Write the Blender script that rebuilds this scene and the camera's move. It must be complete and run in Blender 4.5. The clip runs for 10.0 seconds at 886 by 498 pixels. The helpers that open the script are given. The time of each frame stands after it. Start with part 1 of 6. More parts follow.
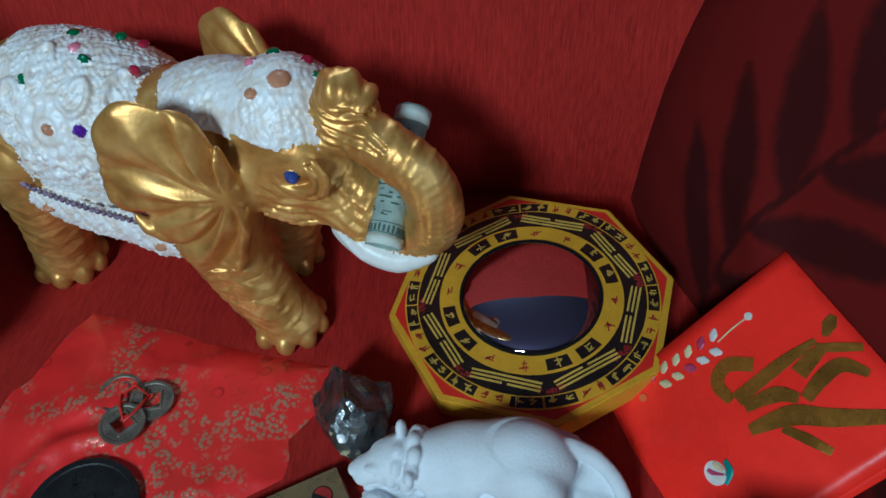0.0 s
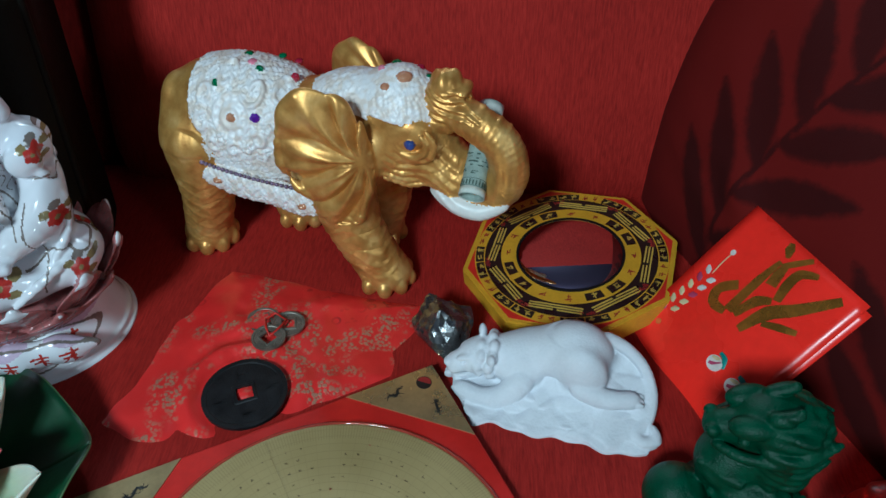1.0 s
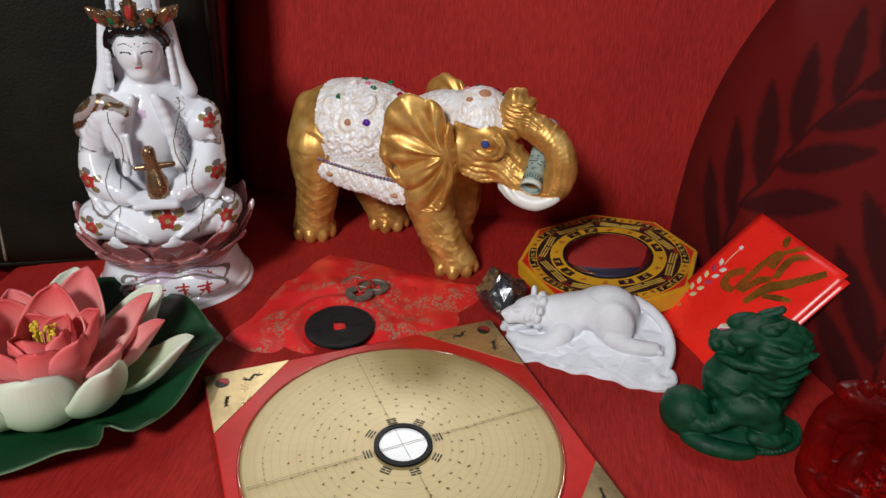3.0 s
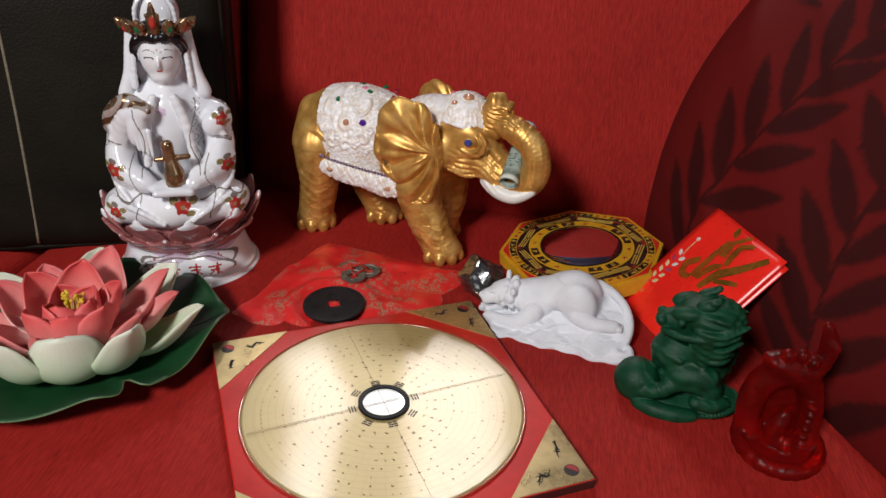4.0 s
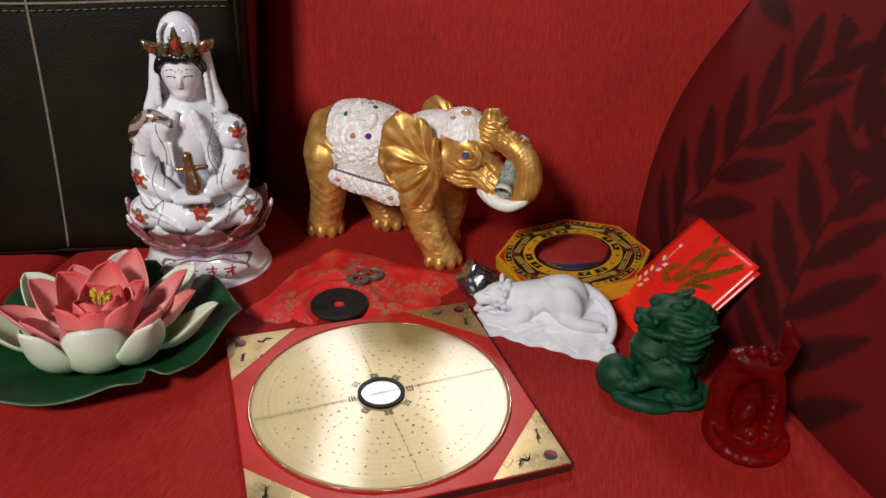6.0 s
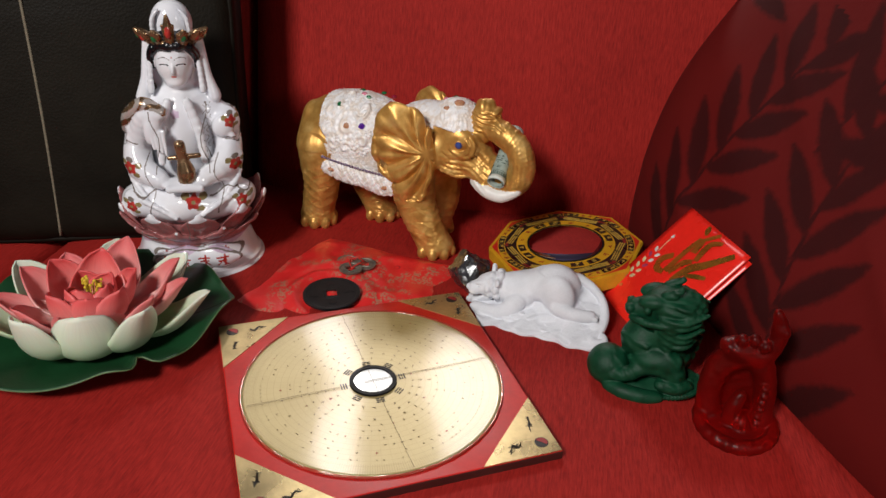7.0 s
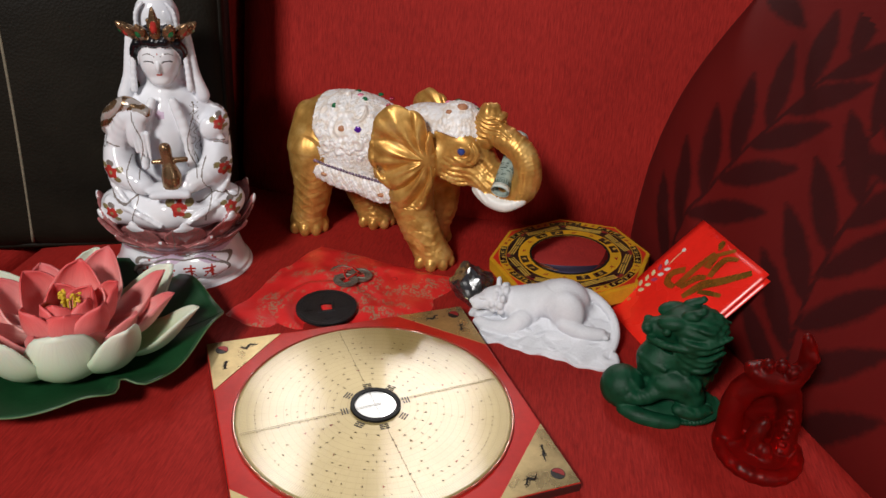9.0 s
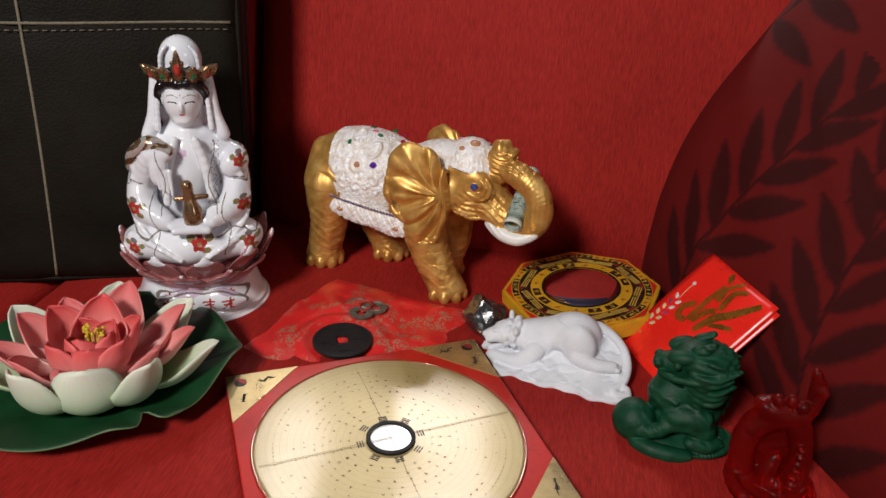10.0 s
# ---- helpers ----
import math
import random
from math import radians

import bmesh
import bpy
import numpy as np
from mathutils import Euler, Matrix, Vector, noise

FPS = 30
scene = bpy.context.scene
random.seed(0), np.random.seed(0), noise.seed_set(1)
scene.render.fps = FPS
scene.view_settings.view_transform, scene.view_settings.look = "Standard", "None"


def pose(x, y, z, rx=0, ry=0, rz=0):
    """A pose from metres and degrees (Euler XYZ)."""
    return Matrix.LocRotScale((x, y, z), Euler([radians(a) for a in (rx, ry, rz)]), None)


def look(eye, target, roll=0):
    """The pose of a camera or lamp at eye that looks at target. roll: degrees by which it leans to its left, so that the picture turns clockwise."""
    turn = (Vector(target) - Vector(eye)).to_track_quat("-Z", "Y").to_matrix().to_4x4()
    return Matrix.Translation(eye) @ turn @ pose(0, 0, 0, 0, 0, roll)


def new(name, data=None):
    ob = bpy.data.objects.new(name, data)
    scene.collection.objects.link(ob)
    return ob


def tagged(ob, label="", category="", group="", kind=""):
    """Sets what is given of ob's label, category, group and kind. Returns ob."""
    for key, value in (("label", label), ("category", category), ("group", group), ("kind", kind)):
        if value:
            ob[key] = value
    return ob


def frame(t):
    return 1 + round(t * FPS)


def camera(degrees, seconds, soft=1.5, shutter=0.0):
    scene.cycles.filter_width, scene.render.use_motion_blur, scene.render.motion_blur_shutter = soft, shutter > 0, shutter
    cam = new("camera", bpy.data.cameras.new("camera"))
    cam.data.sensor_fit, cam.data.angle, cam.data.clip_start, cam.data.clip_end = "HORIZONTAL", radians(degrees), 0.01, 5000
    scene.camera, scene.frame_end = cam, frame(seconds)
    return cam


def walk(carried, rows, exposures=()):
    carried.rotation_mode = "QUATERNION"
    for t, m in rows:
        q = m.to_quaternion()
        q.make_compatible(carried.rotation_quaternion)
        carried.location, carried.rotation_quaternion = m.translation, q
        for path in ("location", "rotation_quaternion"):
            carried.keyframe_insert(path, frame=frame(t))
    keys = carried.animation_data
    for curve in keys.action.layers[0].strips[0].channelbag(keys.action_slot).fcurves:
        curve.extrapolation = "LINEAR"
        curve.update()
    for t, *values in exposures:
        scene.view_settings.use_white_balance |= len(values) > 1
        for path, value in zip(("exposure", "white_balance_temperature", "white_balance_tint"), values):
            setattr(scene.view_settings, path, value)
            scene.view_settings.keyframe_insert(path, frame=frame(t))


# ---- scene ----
cam = camera(60.5, 10.0)
PATH = [
    (0, (0.053, 0.047, 0.344), (-0.026, 1.37, -1.153), -0.4),
    (0.5, (0.033, -0.024, 0.36), (0.008, 1.391, -1.052), 1.2),
    (1, (0.015, -0.108, 0.377), (-0.06, 1.403, -0.931), 0.3),
    (1.5, (0.009, -0.19, 0.369), (-0.088, 1.424, -0.807), 1.2),
    (2, (0.0, -0.247, 0.369), (-0.078, 1.453, -0.682), 1.7),
    (2.5, (-0.005, -0.262, 0.349), (-0.071, 1.452, -0.679), 2.3),
    (3, (0.012, -0.278, 0.345), (-0.195, 1.449, -0.642), 2.2),
    (4.3, (0.051, -0.346, 0.37), (-0.207, 1.392, -0.586), 2.2),
    (4.5, (0.053, -0.346, 0.375), (-0.217, 1.395, -0.571), 2.0),
    (5, (0.062, -0.355, 0.382), (-0.257, 1.375, -0.57), 1.4),
    (6.3, (0.074, -0.384, 0.379), (-0.225, 1.352, -0.562), 2.0),
    (6.5, (0.075, -0.385, 0.376), (-0.228, 1.351, -0.569), 2.2),
    (7, (0.075, -0.383, 0.375), (-0.215, 1.354, -0.575), 2.3),
    (7.5, (0.068, -0.379, 0.374), (-0.226, 1.353, -0.581), 2.3),
    (8, (0.07, -0.374, 0.367), (-0.168, 1.362, -0.597), 2.9),
    (8.5, (0.057, -0.357, 0.363), (-0.173, 1.358, -0.639), 3.2),
    (9, (0.042, -0.35, 0.37), (-0.171, 1.393, -0.588), 4.0),
    (9.5, (0.038, -0.351, 0.383), (-0.187, 1.41, -0.537), 3.7),
    (10, (0.041, -0.358, 0.383), (-0.211, 1.409, -0.519), 3.4),
]
EXPOSURES = [(0.0, -0.41, 4500, -13), (0.5, -0.41, 4550, -13), (1.0, -0.37, 4700, -12), (1.5, -0.26, 5300, -6), (2.0, -0.21, 5700, 0), (3.0, -0.16, 6000, 8), (4.5, -0.19, 6250, 10), (10.0, -0.19, 6300, 10)]
walk(cam, [(t, look(eye, target, roll)) for t, eye, target, roll in PATH], EXPOSURES)

# ---- world and lamps ----
world = bpy.data.worlds.new("room_dusk")
scene.world = world
world.use_nodes = True
world.node_tree.nodes["Background"].inputs[0].default_value = (0.9, 0.75, 0.6, 1)
world.node_tree.nodes["Background"].inputs[1].default_value = 0.002


def area_lamp(name, eye, target, wide, deep, watts, colour):
    data = bpy.data.lights.new(name, "AREA")
    data.shape, data.size, data.size_y, data.energy, data.color = "RECTANGLE", wide, deep, watts, colour
    ob = new(name, data)
    ob.matrix_world = look(eye, target)
    return ob


# a floor lamp at the sofa's end, a high lamp in the room, and two high lamps behind the sofa
WARM = (1.0, 0.94, 0.87)
area_lamp("floor_lamp_light", (1.58, -1.32, 0.80), (-0.1, 0.2, 0.1), 0.30, 0.30, 6.0, WARM)
area_lamp("ceiling_lamp_light", (-0.55, -1.28, 1.32), (-0.22, 0.45, 0.25), 0.34, 0.34, 38.0, WARM)
area_lamp("panel_light", (-0.76, 2.25, 1.93), (-0.15, 0.10, 0.0), 0.10, 0.52, 19.0, WARM)
area_lamp("panel_light", (-0.40, 2.32, 1.93), (-0.10, 0.10, 0.0), 0.22, 0.32, 23.0, WARM)


# ---- materials ----
class Nodes:
    """A small builder for one procedural material."""

    def __init__(self, name):
        self.mat = bpy.data.materials.new(name)
        self.mat.use_nodes = True
        self.tree = self.mat.node_tree
        self.bsdf = self.tree.nodes["Principled BSDF"]
        self.coord = self.tree.nodes.new("ShaderNodeTexCoord")

    def add(self, kind, **inputs):
        node = self.tree.nodes.new(kind)
        for key, value in inputs.items():
            self.put(node.inputs[key.replace("_", " ")], value)
        return node

    def put(self, socket, value):
        if isinstance(value, bpy.types.NodeSocket):
            self.tree.links.new(value, socket)
        else:
            socket.default_value = value

    def stretch(self, scale, turn=(0, 0, 0), source="Object"):
        node = self.add("ShaderNodeMapping", Scale=scale, Rotation=turn)
        self.put(node.inputs["Vector"], self.coord.outputs[source])
        return node.outputs[0]

    def noise(self, scale, detail=3.0, vector=None, rough=0.55):
        node = self.add("ShaderNodeTexNoise", Scale=scale, Detail=detail, Roughness=rough)
        self.put(node.inputs["Vector"], vector or self.coord.outputs["Object"])
        return node.outputs["Fac"]

    def cells(self, scale, vector=None, feature="F1"):
        node = self.add("ShaderNodeTexVoronoi", Scale=scale)
        node.feature = feature
        self.put(node.inputs["Vector"], vector or self.coord.outputs["Object"])
        return node.outputs["Distance"]

    def ramp(self, value, stops):
        node = self.add("ShaderNodeValToRGB", Fac=value)
        el = node.color_ramp.elements
        while len(el) < len(stops):
            el.new(0.5)
        for e, (at, colour) in zip(el, stops):
            e.position, e.color = at, (*colour, 1) if len(colour) == 3 else colour
        return node.outputs[0]

    def grey(self, value, a, b, low=0.0, high=1.0):
        node = self.add("ShaderNodeMapRange", Value=value)
        for i, v in zip((1, 2, 3, 4), (a, b, low, high)):
            node.inputs[i].default_value = v
        return node.outputs[0]

    def math(self, op, a, b=0.0):
        node = self.add("ShaderNodeMath")
        node.operation = op
        self.put(node.inputs[0], a)
        self.put(node.inputs[1], b)
        return node.outputs[0]

    def mix(self, fac, a, b):
        node = self.add("ShaderNodeMix")
        node.data_type = "RGBA"
        self.put(node.inputs[0], fac)
        self.put(node.inputs[6], a if isinstance(a, bpy.types.NodeSocket) else (*a, 1))
        self.put(node.inputs[7], b if isinstance(b, bpy.types.NodeSocket) else (*b, 1))
        return node.outputs[2]

    def bump(self, height, strength=0.3, distance=0.001):
        node = self.add("ShaderNodeBump", Strength=strength, Distance=distance, Height=height)
        old = self.bsdf.inputs["Normal"]
        if old.is_linked:
            self.put(node.inputs["Normal"], old.links[0].from_socket)
        self.put(old, node.outputs[0])

    def done(self, colour, rough=0.5, metal=0.0, **more):
        self.put(self.bsdf.inputs["Base Color"], colour if isinstance(colour, bpy.types.NodeSocket) else (*colour, 1))
        self.put(self.bsdf.inputs["Roughness"], rough)
        self.put(self.bsdf.inputs["Metallic"], metal)
        for key, value in more.items():
            self.put(self.bsdf.inputs[key.replace("_", " ")], value)
        return self.mat


def shade(c, f):
    return tuple(min(1.0, v * f) for v in c)


def plain(name, colour, rough=0.5, metal=0.0, vary=0.25, scale=60.0, bump=0.15, **more):
    """A worn, slightly mottled surface of one colour."""
    n = Nodes(name)
    big, fine = n.noise(scale), n.noise(scale * 9, 2)
    both = n.math("ADD", n.math("MULTIPLY", big, 0.7), n.math("MULTIPLY", fine, 0.3))
    col = n.ramp(both, [(0.3, shade(colour, 1 - vary)), (0.7, shade(colour, 1 + vary))])
    if bump:
        n.bump(fine, bump, 0.0006)
    r = n.grey(big, 0.3, 0.7, max(0.02, rough - 0.07), min(1, rough + 0.07))
    return n.done(col, r, metal, **more)


def fabric_red():
    n = Nodes("red_chenille")
    rib = n.noise(1.0, 4, n.stretch((900, 90, 90)))
    streak = n.noise(1.0, 3, n.stretch((420, 130, 130)))
    soft = n.noise(7, 3)
    v = n.math("ADD", n.math("MULTIPLY", rib, 0.55), n.math("ADD", n.math("MULTIPLY", streak, 0.25), n.math("MULTIPLY", soft, 0.2)))
    col = n.ramp(v, [(0.34, (0.21, 0.008, 0.006)), (0.5, (0.31, 0.014, 0.010)), (0.66, (0.40, 0.022, 0.016))])
    n.bump(rib, 0.45, 0.0010)
    n.bump(streak, 0.22, 0.0012)
    return n.done(col, 0.75, 0, Specular_IOR_Level=0.2)


def leather():
    n = Nodes("dark_brown_leather")
    grain = n.cells(420)
    big = n.noise(9, 5)
    col = n.ramp(big, [(0.3, (0.0026, 0.0021, 0.0014)), (0.7, (0.0125, 0.0098, 0.0062))])
    n.bump(grain, 0.35, 0.0006)
    n.bump(big, 0.25, 0.004)
    return n.done(col, n.grey(big, 0.3, 0.7, 0.48, 0.64), 0, Specular_IOR_Level=0.11)


def pillow_print():
    n = Nodes("leaf_print_cotton")
    at = n.add("ShaderNodeAttribute")
    at.attribute_name = "leaf"
    fac = n.grey(n.math("ADD", at.outputs["Fac"], n.math("MULTIPLY", n.math("SUBTRACT", n.noise(140, 3), 0.5), 0.5)), 0.30, 0.72)
    cloth = n.noise(900, 2)
    base = n.mix(n.noise(12), (0.094, 0.0028, 0.0023), (0.135, 0.0046, 0.0034))
    dark = n.mix(n.noise(25), (0.028, 0.0013, 0.0013), (0.046, 0.0019, 0.0018))
    n.bump(cloth, 0.25, 0.0005)
    n.bump(n.noise(22, 3), 0.3, 0.004)
    return n.done(n.mix(fac, base, dark), 0.85, 0, Specular_IOR_Level=0.2)


def gold_paint():
    n = Nodes("gold_paint")
    big, fine = n.noise(70, 4), n.noise(520, 2)
    col = n.ramp(big, [(0.28, (0.44, 0.20, 0.040)), (0.55, (0.66, 0.37, 0.095)), (0.78, (0.82, 0.54, 0.19))])
    n.bump(fine, 0.2, 0.0005)
    return n.done(col, n.grey(big, 0.3, 0.7, 0.34, 0.46), 0.55)


def blanket_white():
    n = Nodes("pearl_white_relief")
    curl = n.cells(190, None, "SMOOTH_F1")
    fine = n.noise(420, 3)
    gap = n.grey(curl, 0.15, 0.55)
    col = n.ramp(n.math("ADD", n.math("MULTIPLY", gap, 0.75), n.math("MULTIPLY", fine, 0.25)),
                 [(0.2, (0.88, 0.87, 0.88)), (0.6, (0.86, 0.83, 0.82)), (0.9, (0.76, 0.68, 0.61))])
    n.bump(n.math("SUBTRACT", 1.0, gap), 0.15, 0.0008)
    n.bump(fine, 0.5, 0.0008)
    return n.done(col, 0.45, 0.05)


def silk():
    """Red satin with woven grey-gold blossoms and small dark rings."""
    n = Nodes("red_brocade_silk")
    wave = n.stretch((1, 1, 0.2))
    flower = n.add("ShaderNodeTexVoronoi", Scale=112.0)
    flower.feature = "F1"
    n.put(flower.inputs["Vector"], wave)
    petals = n.cells(430, wave)
    where = n.noise(17, 2, wave)
    mask = n.math("MULTIPLY", n.grey(where, 0.47, 0.53), n.grey(flower.outputs["Distance"], 0.62, 0.48))
    mask = n.math("MULTIPLY", mask, n.grey(petals, 0.62, 0.38, 0.0, 1.0))
    ring = n.math("MULTIPLY", n.grey(where, 0.42, 0.36), n.math("MULTIPLY", n.grey(flower.outputs["Distance"], 0.2, 0.26), n.grey(flower.outputs["Distance"], 0.42, 0.36)))
    red = n.mix(n.noise(30, 3), (0.64, 0.016, 0.016), (0.78, 0.032, 0.030))
    col = n.mix(n.math("MULTIPLY", mask, 0.85), red, (0.46, 0.30, 0.19))
    col = n.mix(n.math("MULTIPLY", ring, 0.7), col, (0.26, 0.006, 0.01))
    thread = n.noise(1.0, 2, n.stretch((1800, 160, 160)))
    n.bump(thread, 0.25, 0.0004)
    n.bump(mask, 0.4, 0.0005)
    n.bump(n.noise(26, 3), 0.5, 0.004)
    return n.done(col, 0.34, n.math("MULTIPLY", mask, 0.35))


def dial_brass():
    """Brass sheet with fine engraved rings and spokes round the compass window."""
    n = Nodes("engraved_brass")
    xyz = n.add("ShaderNodeSeparateXYZ")
    n.put(xyz.inputs[0], n.coord.outputs["Object"])
    x, y = xyz.outputs[0], xyz.outputs[1]
    r = n.math("SQRT", n.math("ADD", n.math("MULTIPLY", x, x), n.math("MULTIPLY", y, y)))
    a = n.math("ARCTAN2", y, x)
    rings = n.math("ABSOLUTE", n.math("SINE", n.math("MULTIPLY", r, math.pi / 0.0049)))
    line = n.grey(rings, 0.16, 0.05)
    spokes = n.math("ABSOLUTE", n.math("SINE", n.math("MULTIPLY", a, 36)))
    spoke = n.math("MULTIPLY", n.grey(spokes, 0.12, 0.03), n.math("GREATER_THAN", r, 0.048))
    fine = n.math("MULTIPLY", n.grey(n.math("ABSOLUTE", n.math("SINE", n.math("MULTIPLY", a, 180))), 0.4, 0.1), n.math("GREATER_THAN", r, 0.0865))
    ink = n.math("MULTIPLY", n.math("MAXIMUM", n.math("MULTIPLY", line, 0.45), n.math("MAXIMUM", n.math("MULTIPLY", spoke, 0.25), n.math("MULTIPLY", fine, 0.7))), 0.6)
    tone = n.noise(26, 4)
    col = n.mix(tone, (0.35, 0.265, 0.10), (0.46, 0.36, 0.155))
    col = n.mix(ink, col, (0.16, 0.105, 0.045))
    n.bump(n.noise(2400, 2), 0.06, 0.0002)
    return n.done(col, n.math("ADD", 0.40, n.math("MULTIPLY", ink, 0.3)), n.math("SUBTRACT", 0.20, n.math("MULTIPLY", ink, 0.2)), Coat_Weight=0.11, Coat_Roughness=0.08)


def porcelain():
    n = Nodes("glazed_white_porcelain")
    big = n.noise(28, 3)
    col = n.ramp(big, [(0.3, (0.72, 0.74, 0.81)), (0.7, (0.84, 0.85, 0.89))])
    n.bump(n.noise(80, 2), 0.12, 0.001)
    return n.done(col, 0.12, 0, Coat_Weight=0.4, Coat_Roughness=0.06)


def petal_glow(name, root, tip):
    n = Nodes(name)
    uv = n.add("ShaderNodeSeparateXYZ")
    n.put(uv.inputs[0], n.coord.outputs["UV"])
    vein = n.noise(1.0, 2, n.stretch((60, 3, 1), source="UV"))
    col = n.ramp(uv.outputs[1], [(0.0, root), (0.42, shade(root, 1.02)), (0.92, tip)])
    col = n.mix(n.grey(vein, 0.35, 0.7, 0, 0.28), col, shade(tip, 0.75))
    n.bump(vein, 0.2, 0.0008)
    return n.done(col, 0.5, 0, Subsurface_Weight=0.15, Subsurface_Radius=(0.004, 0.0015, 0.001))


